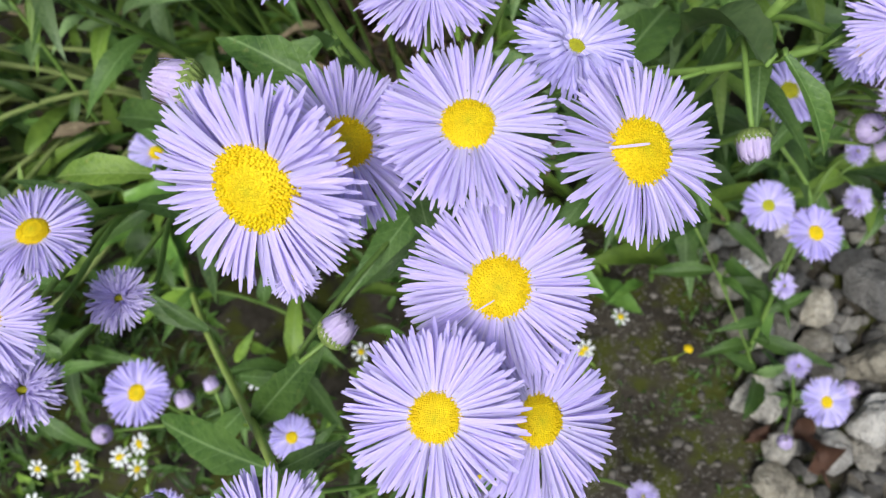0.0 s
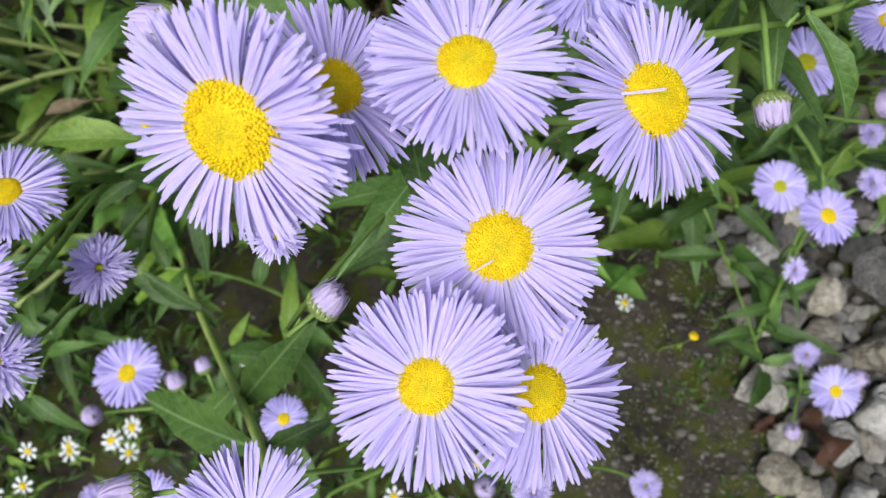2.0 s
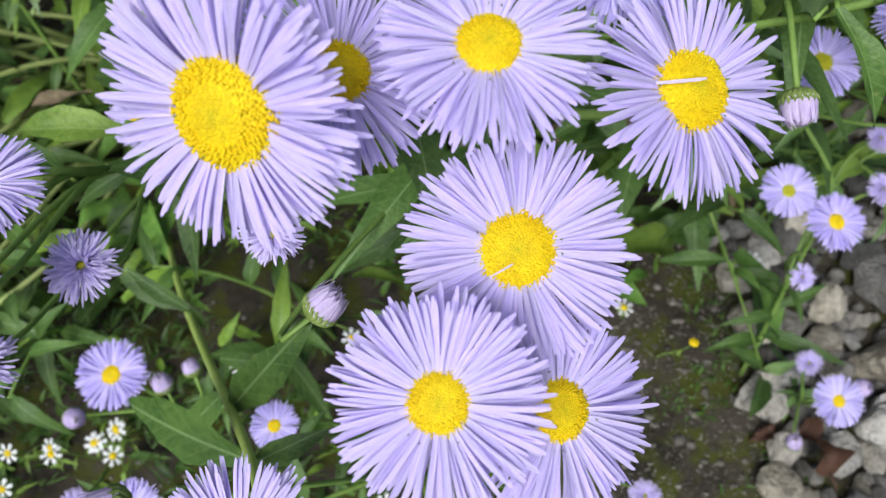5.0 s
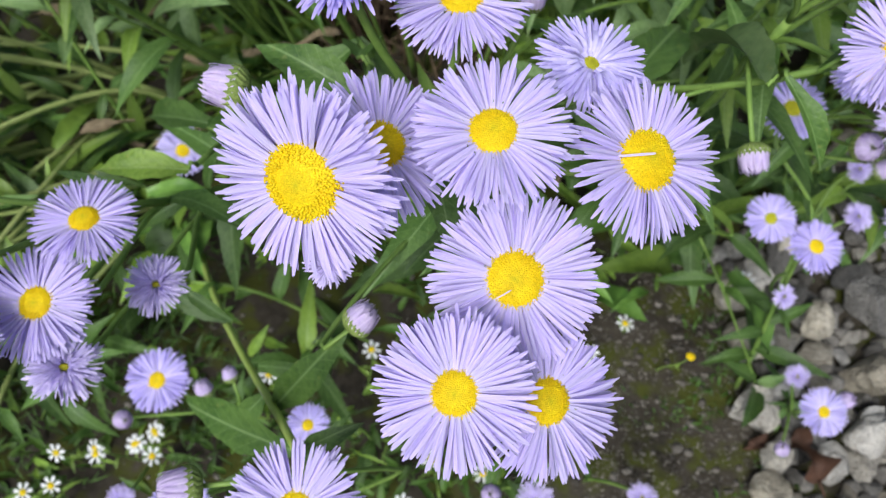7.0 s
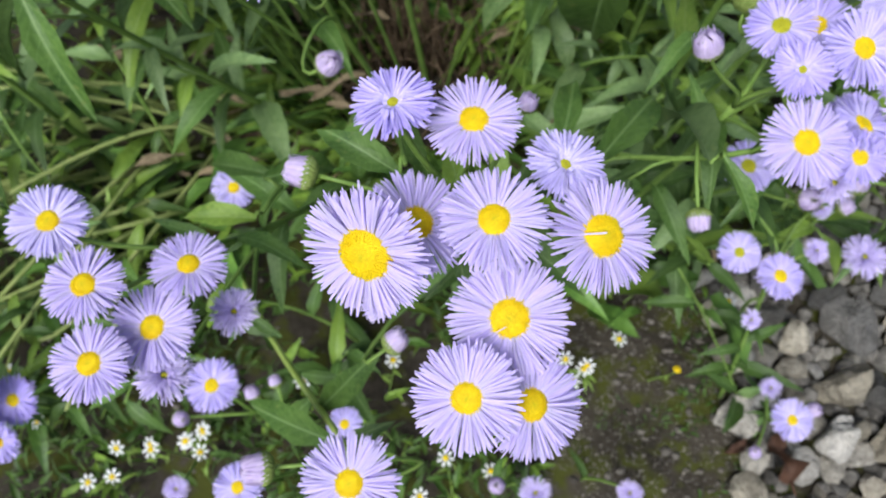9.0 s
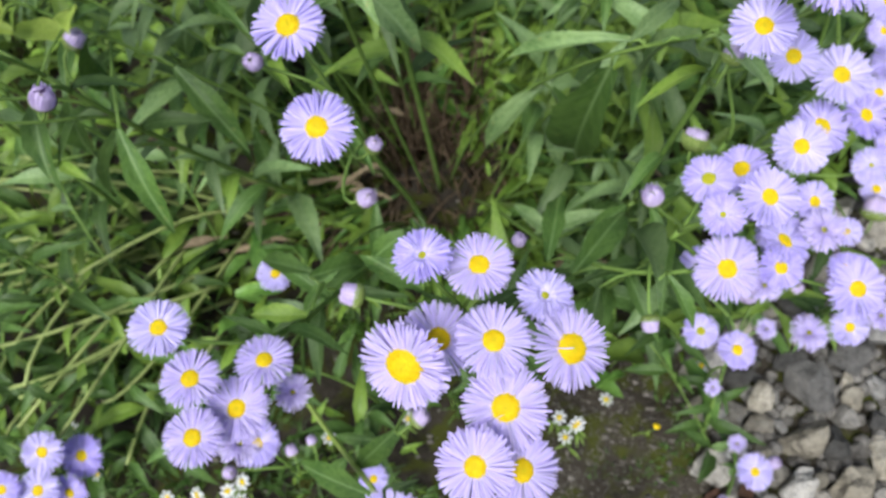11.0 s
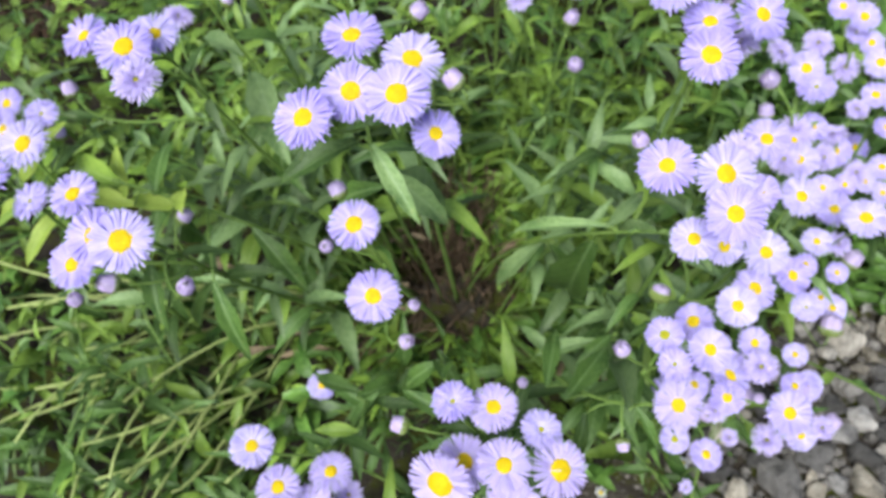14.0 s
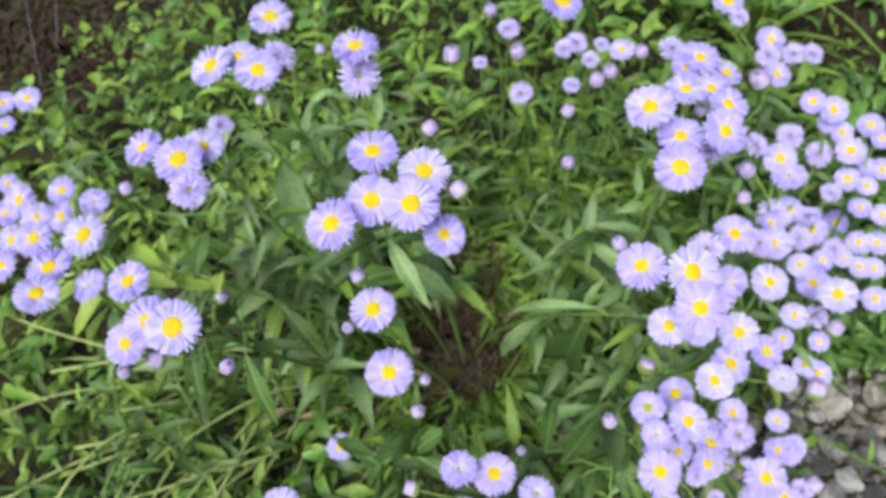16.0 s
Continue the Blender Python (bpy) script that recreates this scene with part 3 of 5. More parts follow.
spray(-0.03, 0.53)
bloom(-0.029, 0.197, 0.494, 0.0466, 'open', -0.45, -1.1, 0.25)
bloom(-0.016, 0.216, 0.479, 0.0407, 'open', 0.3, -0.2)
bloom(0.011, 0.211, 0.494, 0.0381, 'open', 0, -0.1)
bloom(0.048, 0.216, 0.477, 0.0423, 'open', 0.45, -0.3)
bloom(0.002, 0.251, 0.492, 0.0359, 'open', 0, -0.05)
bloom(-0.025, 0.249, 0.503, 0.0311, 'young', -0.1, 0.05)
bloom(0.035, 0.242, 0.480, 0.0310, 'young', 0.25, 0)
bloom(-0.066, 0.246, 0.461, 0.0137, 'bud', -1, 0.1, 0.75)
bloom(0.022, 0.286, 0.457, 0.0087, 'bud', 0.2, 0.1)
bloom(-0.029, 0.200, 0.399, 0.0115, 'bud', 0.8, 0.6, 0.5)
bloom(-0.029, 0.192, 0.460, 0.0123, 'double', 0.3, -0.7)
bloom(-0.194, 0.376, 0.215, 0.0350, 'open', 0.5, -0.75)
grow()
spray(-0.00, 0.52)
bloom(0.018, 0.189, 0.464, 0.0447, 'open', 0, -0.42)
bloom(0.005, 0.160, 0.465, 0.0395, 'open', -0.05, -0.4)
bloom(0.027, 0.163, 0.450, 0.0413, 'open', 0.45, -0.25)
grow()
spray(-0.12, 0.52)
bloom(-0.118, 0.220, 0.423, 0.0347, 'open', 0.1, 0.15)
bloom(-0.150, 0.201, 0.441, 0.0338, 'open', 0.1, -0.1)
bloom(-0.179, 0.232, 0.433, 0.0354, 'open', 0.15, -0.1)
bloom(-0.131, 0.194, 0.414, 0.0396, 'open', 0, -0.2)
bloom(-0.148, 0.174, 0.424, 0.0342, 'open', 0.05, -0.15)
bloom(-0.139, 0.184, 0.375, 0.0276, 'double', 0.3, -0.35)
bloom(-0.111, 0.216, 0.379, 0.0244, 'double', 0, -0.3)
grow()
spray(-0.17, 0.27)
bloom(-0.192, 0.229, 0.177, 0.0425, 'open', 0, -0.2)
bloom(-0.139, 0.230, 0.200, 0.0100, 'bud')
bloom(-0.157, 0.223, 0.190, 0.0118, 'bud')
bloom(-0.217, 0.207, 0.158, 0.0132, 'bud')
grow()
spray(-0.22, 0.35)
bloom(-0.039, 0.137, 0.414, 0.0407, 'open', 0, -0.3)
grow(((-0.2483, 0.3861, 0.0200), (-0.1237, 0.2181, 0.2455), (-0.0392, 0.1592, 0.3600), (-0.0400, 0.1390, 0.4040)), (((-0.078, 0.188, 0.310), (-0.043, 0.209, 0.355)), ((-0.060, 0.165, 0.340), (-0.117, 0.188, 0.312)), ((-0.056, 0.163, 0.350), (-0.030, 0.173, 0.365)), ((-0.118, 0.239, 0.272), (-0.145, 0.253, 0.285)), ((-0.146, 0.263, 0.200), (-0.188, 0.282, 0.210)), ((-0.110, 0.225, 0.240), (-0.075, 0.222, 0.250)), ((-0.088, 0.199, 0.290), (-0.113, 0.186, 0.260))))
single(-0.086, 0.144, 0.382, 0.0150, 'bud', -1.0, -0.25, 0.55)
single(-0.138, 0.152, 0.240, 0.0317, 'open', 0, -0.2)
single(-0.073, 0.190, 0.263, 0.0227, 'open', 0, -0.2)
single(0.125, 0.186, 0.100, 0.0213, 'double')
single(0.049, 0.174, 0.150, 0.0243, 'double')
single(0.020, 0.170, 0.200, 0.0122, 'bud')
single(-0.233, 0.163, 0.100, 0.0219, 'double')
spray(0.10, 0.60)
bloom(0.137, 0.281, 0.443, 0.0394, 'open', 0.1, -0.4)
bloom(0.162, 0.323, 0.453, 0.0360, 'open', 0.15, -0.4)
bloom(0.134, 0.308, 0.456, 0.0269, 'young', -0.1, -0.3)
bloom(0.129, 0.333, 0.454, 0.0309, 'green', -0.2, -0.2)
bloom(0.194, 0.374, 0.433, 0.0368, 'open', 0, -0.4)
bloom(0.213, 0.397, 0.424, 0.0387, 'open', 0.2, -0.3)
bloom(0.222, 0.370, 0.378, 0.0310, 'open', 0.25, -0.4)
bloom(0.224, 0.347, 0.380, 0.0316, 'double', 0.1, -0.4)
bloom(0.250, 0.317, 0.355, 0.0411, 'open', 0.1, -0.45)
bloom(0.100, 0.258, 0.413, 0.0111, 'bud', 0.1, -1, 1.35)
bloom(0.188, 0.321, 0.330, 0.0145, 'greenbud')
bloom(0.192, 0.317, 0.380, 0.0308, 'open')
bloom(0.188, 0.314, 0.360, 0.0233, 'double')
bloom(0.197, 0.337, 0.380, 0.0398, 'open')
bloom(0.169, 0.331, 0.370, 0.0276, 'open')
bloom(0.161, 0.365, 0.420, 0.0342, 'open')
bloom(0.233, 0.355, 0.300, 0.0180, 'bud')
bloom(0.203, 0.354, 0.360, 0.0334, 'open')
bloom(0.095, 0.316, 0.461, 0.0133, 'bud', -0.4, 0)
bloom(0.150, 0.417, 0.480, 0.0125, 'bud')
bloom(0.141, 0.404, 0.400, 0.0174, 'greenbud')
grow()
spray(0.25, 0.30)
bloom(0.155, 0.340, 0.332, 0.0332, 'green', 0, -0.2)
bloom(0.180, 0.333, 0.233, 0.0314, 'green', 0, -0.3)
bloom(0.216, 0.328, 0.208, 0.0359, 'open', 0.15, -0.2)
bloom(0.238, 0.343, 0.222, 0.0200, 'double')
bloom(0.193, 0.294, 0.207, 0.0159, 'double', 0.3, -0.5)
bloom(0.257, 0.391, 0.200, 0.0188, 'double')
bloom(0.291, 0.410, 0.170, 0.0141, 'bud')
grow()
spray(0.37, 0.47)
bloom(0.282, 0.351, 0.200, 0.0349, 'double')
bloom(0.318, 0.359, 0.198, 0.0350, 'open')
bloom(0.323, 0.403, 0.220, 0.0331, 'open')
bloom(0.365, 0.387, 0.170, 0.0211, 'bud')
bloom(0.313, 0.434, 0.235, 0.0281, 'open')
bloom(0.354, 0.438, 0.157, 0.0327, 'open')
bloom(0.308, 0.399, 0.232, 0.0311, 'open')
bloom(0.324, 0.352, 0.240, 0.0257, 'double')
grow()
spray(0.26, 0.27)
bloom(0.256, 0.252, 0.098, 0.0363, 'open', 0.1, -0.2)
bloom(0.247, 0.281, 0.085, 0.0185, 'double')
bloom(0.227, 0.226, 0.090, 0.0115, 'bud')
bloom(0.280, 0.265, 0.085, 0.0136, 'bud')
grow()
spray(0.12, 0.64)
bloom(0.146, 0.344, 0.595, 0.0400, 'open', 0, -0.4)
bloom(0.144, 0.376, 0.595, 0.0427, 'open', 0.2, -0.45)
bloom(0.105, 0.371, 0.607, 0.0390, 'open', -0.15, -0.3)
bloom(0.133, 0.358, 0.547, 0.0332, 'open', -0.1, -0.4)
bloom(0.170, 0.390, 0.494, 0.0311, 'open', 0, -0.55)
bloom(0.215, 0.412, 0.456, 0.0397, 'open', 0.1, -0.4)
bloom(0.244, 0.456, 0.475, 0.0372, 'open', 0.15, -0.35)
bloom(0.255, 0.425, 0.403, 0.0351, 'open', 0.25, -0.3)
bloom(0.202, 0.467, 0.530, 0.0383, 'open', 0, -0.25)
bloom(0.171, 0.389, 0.550, 0.0339, 'double')
bloom(0.193, 0.422, 0.520, 0.0318, 'open')
bloom(0.089, 0.390, 0.610, 0.0119, 'bud', -0.4, 0)
bloom(0.136, 0.386, 0.500, 0.0127, 'bud')
bloom(0.164, 0.418, 0.570, 0.0298, 'double')
bloom(0.293, 0.437, 0.330, 0.0313, 'young')
grow()
spray(0.10, 0.68)
bloom(0.118, 0.517, 0.631, 0.0430, 'open', -0.15, -0.3)
bloom(0.145, 0.505, 0.610, 0.0407, 'open', 0, -0.2)
bloom(0.140, 0.464, 0.615, 0.0431, 'open', 0, -0.45)
bloom(0.178, 0.501, 0.620, 0.0415, 'open', 0.35, -0.4)
bloom(0.191, 0.553, 0.603, 0.0380, 'open', 0.25, -0.2)
bloom(0.151, 0.549, 0.623, 0.0381, 'open', 0, 0)
bloom(0.174, 0.616, 0.604, 0.0413, 'open', 0.2, -0.1)
bloom(0.157, 0.662, 0.580, 0.0274, 'double')
bloom(0.161, 0.607, 0.600, 0.0285, 'open')
bloom(0.200, 0.612, 0.590, 0.0337, 'open', 0.4, 0)
bloom(0.180, 0.577, 0.600, 0.0372, 'open', 0, -0.1)
bloom(0.180, 0.533, 0.570, 0.0332, 'double')
bloom(0.269, 0.714, 0.500, 0.0234, 'bud')
bloom(0.174, 0.572, 0.580, 0.0126, 'bud')
grow()
spray(0.40, 0.72)
bloom(0.279, 0.684, 0.429, 0.0318, 'double')
bloom(0.311, 0.684, 0.407, 0.0411, 'open')
bloom(0.319, 0.662, 0.402, 0.0418, 'young')
bloom(0.289, 0.570, 0.391, 0.0408, 'open')
bloom(0.311, 0.642, 0.354, 0.0418, 'double')
bloom(0.387, 0.684, 0.279, 0.0413, 'open')
bloom(0.471, 0.785, 0.176, 0.0407, 'open')
bloom(0.385, 0.621, 0.248, 0.0448, 'open')
bloom(0.332, 0.537, 0.299, 0.0340, 'open')
bloom(0.388, 0.553, 0.159, 0.0308, 'open')
bloom(0.435, 0.584, 0.083, 0.0421, 'open')
bloom(0.361, 0.770, 0.420, 0.0324, 'open')
bloom(0.393, 0.778, 0.400, 0.0383, 'open')
bloom(0.461, 0.806, 0.350, 0.0347, 'open')
bloom(0.420, 0.748, 0.360, 0.0400, 'open')
bloom(0.392, 0.762, 0.340, 0.0371, 'double')
bloom(0.422, 0.727, 0.330, 0.0338, 'open')
bloom(0.469, 0.778, 0.300, 0.0327, 'young')
bloom(0.454, 0.724, 0.280, 0.0322, 'open')
bloom(0.324, 0.710, 0.420, 0.0325, 'double')
bloom(0.392, 0.776, 0.380, 0.0295, 'young')
bloom(0.486, 0.775, 0.300, 0.0311, 'open')
bloom(0.367, 0.674, 0.320, 0.0345, 'double')
bloom(0.336, 0.664, 0.340, 0.0389, 'open')
bloom(0.507, 0.730, 0.200, 0.0386, 'open')
bloom(0.471, 0.713, 0.220, 0.0364, 'open')
bloom(0.271, 0.563, 0.400, 0.0323, 'double')
bloom(0.372, 0.547, 0.330, 0.0457, 'open')
bloom(0.481, 0.634, 0.200, 0.0366, 'open')
bloom(0.374, 0.563, 0.260, 0.0311, 'double')
bloom(0.305, 0.492, 0.320, 0.0271, 'open')
bloom(0.409, 0.583, 0.170, 0.0296, 'open')
bloom(0.351, 0.610, 0.300, 0.0323, 'open')
bloom(0.398, 0.649, 0.260, 0.0300, 'open')
bloom(0.433, 0.672, 0.240, 0.0323, 'open')
bloom(0.462, 0.671, 0.220, 0.0327, 'open')
bloom(0.491, 0.685, 0.200, 0.0333, 'open')
bloom(0.421, 0.678, 0.250, 0.0308, 'double')
bloom(0.346, 0.629, 0.330, 0.0320, 'double')
bloom(0.304, 0.625, 0.360, 0.0274, 'open')
bloom(0.490, 0.730, 0.260, 0.0313, 'open')
bloom(0.444, 0.619, 0.150, 0.0248, 'bud')
bloom(0.397, 0.704, 0.330, 0.0267, 'double')
bloom(0.265, 0.653, 0.420, 0.0206, 'bud')
bloom(0.264, 0.628, 0.400, 0.0170, 'bud')
bloom(0.460, 0.744, 0.300, 0.0278, 'open')
bloom(0.475, 0.792, 0.340, 0.0305, 'open')
bloom(0.411, 0.770, 0.370, 0.0296, 'open')
bloom(0.421, 0.549, 0.100, 0.0291, 'bud')
grow()
spray(0.42, 1.02)
bloom(0.331, 0.892, 0.420, 0.0408, 'open')
bloom(0.323, 0.860, 0.420, 0.0318, 'double')
bloom(0.355, 0.863, 0.420, 0.0317, 'double')
bloom(0.380, 0.863, 0.420, 0.0288, 'double')
bloom(0.327, 0.821, 0.420, 0.0377, 'open')
bloom(0.288, 0.978, 0.420, 0.0461, 'open')
bloom(0.298, 0.942, 0.420, 0.0277, 'double')
bloom(0.305, 0.812, 0.420, 0.0268, 'double')
grow()
spray(-0.16, 0.67)
bloom(-0.272, 0.560, 0.636, 0.0445, 'open', -0.3, -0.3)
bloom(-0.252, 0.578, 0.633, 0.0379, 'open', 0, -0.1)
bloom(-0.231, 0.564, 0.628, 0.0448, 'open', 0.15, -0.3)
bloom(-0.238, 0.643, 0.630, 0.0445, 'open', 0.1, -0.2)
bloom(-0.228, 0.608, 0.610, 0.0386, 'double', 0.3, -0.1)
bloom(-0.290, 0.669, 0.500, 0.0143, 'bud')
grow()
spray(-0.10, 0.68)
bloom(-0.141, 0.584, 0.640, 0.0453, 'open', 0, 0)
bloom(-0.140, 0.575, 0.615, 0.0410, 'double', 0, -0.9)
bloom(-0.238, 0.763, 0.500, 0.0152, 'bud')
grow()
spray(-0.17, 0.63)
bloom(-0.313, 0.471, 0.618, 0.0383, 'open', -0.3, -0.25)
bloom(-0.268, 0.446, 0.630, 0.0449, 'open', 0, -0.3)
bloom(-0.258, 0.472, 0.620, 0.0388, 'open', 0.2, -0.15)
bloom(-0.248, 0.413, 0.631, 0.0342, 'double', 0.1, -0.4)
bloom(-0.275, 0.543, 0.580, 0.0250, 'double', 0.4, 0)
bloom(-0.353, 0.473, 0.563, 0.0137, 'bud')
grow()
spray(-0.42, 0.56)
bloom(-0.543, 0.593, 0.420, 0.0385, 'open')
bloom(-0.500, 0.528, 0.450, 0.0381, 'open')
bloom(-0.470, 0.551, 0.450, 0.0360, 'young')
bloom(-0.455, 0.443, 0.520, 0.0406, 'open')
bloom(-0.482, 0.483, 0.500, 0.0384, 'open')
bloom(-0.532, 0.524, 0.480, 0.0408, 'open')
bloom(-0.618, 0.602, 0.420, 0.0279, 'open')
bloom(-0.496, 0.455, 0.500, 0.0342, 'open')
bloom(-0.559, 0.523, 0.460, 0.0328, 'open')
bloom(-0.424, 0.409, 0.520, 0.0457, 'open')
bloom(-0.415, 0.373, 0.530, 0.0416, 'open')
bloom(-0.484, 0.570, 0.400, 0.0150, 'bud')
bloom(-0.491, 0.423, 0.500, 0.0333, 'open')
bloom(-0.400, 0.443, 0.527, 0.0465, 'open')
bloom(-0.384, 0.397, 0.510, 0.0369, 'young')
grow()
spray(-0.72, 0.85)
bloom(-0.698, 0.749, 0.420, 0.0371, 'open')
bloom(-0.666, 0.758, 0.420, 0.0387, 'open')
bloom(-0.672, 0.705, 0.420, 0.0300, 'open')
grow()
spray(-0.18, 0.58)
bloom(-0.334, 0.390, 0.530, 0.0417, 'open', -0.1, -0.2)
bloom(-0.288, 0.338, 0.550, 0.0449, 'open', 0, -0.5)
bloom(-0.329, 0.341, 0.504, 0.0411, 'open', -0.1, -0.5)
bloom(-0.255, 0.323, 0.568, 0.0474, 'open', 0.1, -0.4)
bloom(-0.361, 0.346, 0.440, 0.0142, 'bud')
bloom(-0.311, 0.340, 0.480, 0.0174, 'bud')
bloom(-0.211, 0.303, 0.546, 0.0134, 'bud', 0.5, -0.1)
bloom(-0.278, 0.424, 0.460, 0.0146, 'bud')
grow()
spray(-0.08, 0.63)
bloom(-0.104, 0.452, 0.638, 0.0442, 'open', 0, -0.1)
bloom(-0.067, 0.400, 0.635, 0.0452, 'open', 0.05, -0.35)
bloom(-0.100, 0.411, 0.626, 0.0439, 'open', 0, -0.5)
bloom(-0.127, 0.385, 0.627, 0.0438, 'open', -0.25, -0.4)
bloom(-0.045, 0.404, 0.595, 0.0369, 'open', 0.3, -0.4)
bloom(-0.063, 0.444, 0.625, 0.0452, 'open', 0.15, -0.2)
bloom(-0.062, 0.487, 0.632, 0.0140, 'bud')
bloom(-0.034, 0.426, 0.625, 0.0150, 'bud')
grow()
spray(-0.09, 0.56)
bloom(-0.109, 0.377, 0.522, 0.0419, 'open', 0, -0.3)
bloom(-0.094, 0.337, 0.485, 0.0441, 'open', 0, -0.4)
bloom(-0.134, 0.371, 0.500, 0.0120, 'bud')
bloom(-0.135, 0.428, 0.500, 0.0158, 'bud')
bloom(-0.074, 0.333, 0.420, 0.0137, 'bud')
bloom(-0.066, 0.345, 0.460, 0.0111, 'greenbud')
grow()
spray(-0.42, 0.27)
bloom(-0.394, 0.214, 0.156, 0.0410, 'open')
bloom(-0.376, 0.220, 0.121, 0.0440, 'open')
bloom(-0.396, 0.183, 0.140, 0.0410, 'open')
bloom(-0.377, 0.186, 0.120, 0.0378, 'open')
bloom(-0.423, 0.180, 0.150, 0.0354, 'open')
bloom(-0.479, 0.227, 0.140, 0.0272, 'double')
grow()
single(0.059, 1.011, 0.400, 0.0671, 'open')
single(-0.046, 0.990, 0.400, 0.0218, 'bud')
single(-0.017, 0.945, 0.400, 0.0342, 'double')
single(0.005, 0.804, 0.400, 0.0344, 'double')
single(-0.003, 0.893, 0.400, 0.0237, 'bud')
single(0.063, 0.900, 0.400, 0.0315, 'double')
single(0.079, 0.912, 0.400, 0.0348, 'double')
single(0.141, 0.896, 0.400, 0.0374, 'open')
single(0.106, 0.834, 0.400, 0.0226, 'bud')
single(0.098, 0.875, 0.400, 0.0263, 'double')
single(0.114, 0.909, 0.400, 0.0236, 'double')
single(0.123, 0.851, 0.400, 0.0213, 'bud')
single(0.072, 0.822, 0.400, 0.0255, 'double')
single(0.067, 0.772, 0.400, 0.0189, 'bud')
single(-0.053, 0.868, 0.400, 0.0219, 'double')
single(-0.094, 0.886, 0.400, 0.0270, 'bud')
single(0.167, 0.894, 0.400, 0.0202, 'bud')
single(0.059, 0.572, 0.509, 0.0148, 'bud')

# ---- leafy shoots of the clump ----
def shoot(bx, by, tx, ty, tz, count, size, bare=0.15, pale=False, fresh=0.15):
    ob = tagged(new("leafy_plant"), "leafy green fleabane plant without flowers", "plant", "leafy fleabane plants")
    base, top = Vector((bx, by, lie(bx, by) - 0.004)), Vector((tx, ty, tz))
    flat = Vector((tx - bx, ty - by, 0))
    wag = Vector((rng.gauss(0, 0.2 * flat.length), rng.gauss(0, 0.2 * flat.length), 0))
    pts = bezier(base, base + flat * 0.25 + wag * 0.5 + Vector((0, 0, tz * 0.55)), base + flat * 0.7 + wag + Vector((0, 0, tz * 0.95)), top, 12)
    child("stem", mesh_of("stem", *tube(pts, 0.0027 if pale else 0.0022, 0.0020 if pale else 0.0010, 6), PALE_STEM if pale else STEM), ob)
    leafy(ob, pts, bare, 1.0, count, size, 0.45, rng, fresh, 0.7, True)


def stony(x, y):
    """Where the rubble lies."""
    edge = 0.235 + 0.02 * math.sin(9 * y) + (max(0, y - 0.41) * 1.05)
    return x > edge and y < 0.95


def lawn(x, y):
    """Low fresh weeds behind the clump's heart, with no tall shoots."""
    return math.hypot((x - 0.10) / 0.17, (y - 0.86) / 0.20) < 1


def bare_soil(x, y):
    return (0.06 < x < 0.26 and y < 0.36) or (x > -0.05 and y < 0.16)


# the fountain of tall shoots that rises from the crown, leaves arching over at the tips
for i in range(125):
    a = rng.random() * 6.283
    if abs(a - 4.71) < 0.75:
        continue
    back = 0.2 < a < 2.2
    r0, r1 = rng.uniform(0.09, 0.14), rng.uniform(0.15, 0.36)
    tx, ty = CROWN.x + r1 * math.cos(a), CROWN.y + r1 * math.sin(a)
    tz = rng.uniform(0.10, 0.25) if back else rng.uniform(0.20, 0.42) * (1 - 0.9 * max(0, r1 - 0.25)) if ty > 0.42 else rng.uniform(0.10, 0.28)
    if stony(tx, ty) or bare_soil(tx, ty) or ty < 0.3 and tx > -0.05 or (lawn(tx, ty) and rng.random() < 0.8) or (tx < -0.3 and ty < 0.52):
        continue
    shoot(CROWN.x + r0 * math.cos(a), CROWN.y + r0 * math.sin(a), tx, ty, tz, rng.randint(7, 11), rng.uniform(0.05, 0.085), 0.45, False, 0.08 if ty < 0.5 else 0.32)


def tall_shoot(line, leaves, mat=None, thick=0.0019):
    """A tall stem along a curve, with the leaves that stand out on it."""
    ob = tagged(new("leafy_plant"), "tall leafy green fleabane shoot with arching leaves", "plant", "leafy fleabane plants")
    pts = bezier(*line, 14)
    child("stem", mesh_of("stem", *tube(pts, thick, thick * 0.7, 7), mat or STEM), ob)
    for a, b, m, wide in leaves:
        a = Vector(a)
        q = min(pts, key=lambda w: (w - a).length)
        if (q - a).length > 0.004:
            child("leaf_stalk", mesh_of("leaf_stalk", *tube([q, q.lerp(a, 0.5) + Vector((0, 0, 0.004)), a], 0.0010, 0.0008, 5), STEM), ob)
        blade(ob, a, b, m, wide)


tall_shoot(((-0.06, 0.62, 0.0), (-0.02, 0.52, 0.30), (0.05, 0.44, 0.44), (0.125, 0.388, 0.512)), [
    ((0.085, 0.415, 0.477), (0.118, 0.455, 0.475), SAGE_SHEEN, 1.1), ((0.092, 0.420, 0.472), (0.004, 0.440, 0.428), SAGE_SHEEN, 0.52),
    ((0.078, 0.425, 0.445), (0.074, 0.462, 0.300), LEAF, 1.15), ((0.118, 0.392, 0.506), (0.100, 0.428, 0.423), SAGE_SHEEN, 1.1),
    ((0.122, 0.390, 0.510), (0.165, 0.382, 0.470), SAGE_SHEEN, 1.0), ((0.040, 0.478, 0.365), (-0.006, 0.462, 0.298), SAGE_SHEEN, 0.85),
    ((0.045, 0.470, 0.370), (0.065, 0.480, 0.285), LEAF, 1.0), ((0.100, 0.400, 0.490), (0.135, 0.435, 0.430), SAGE_SHEEN, 1.0)])
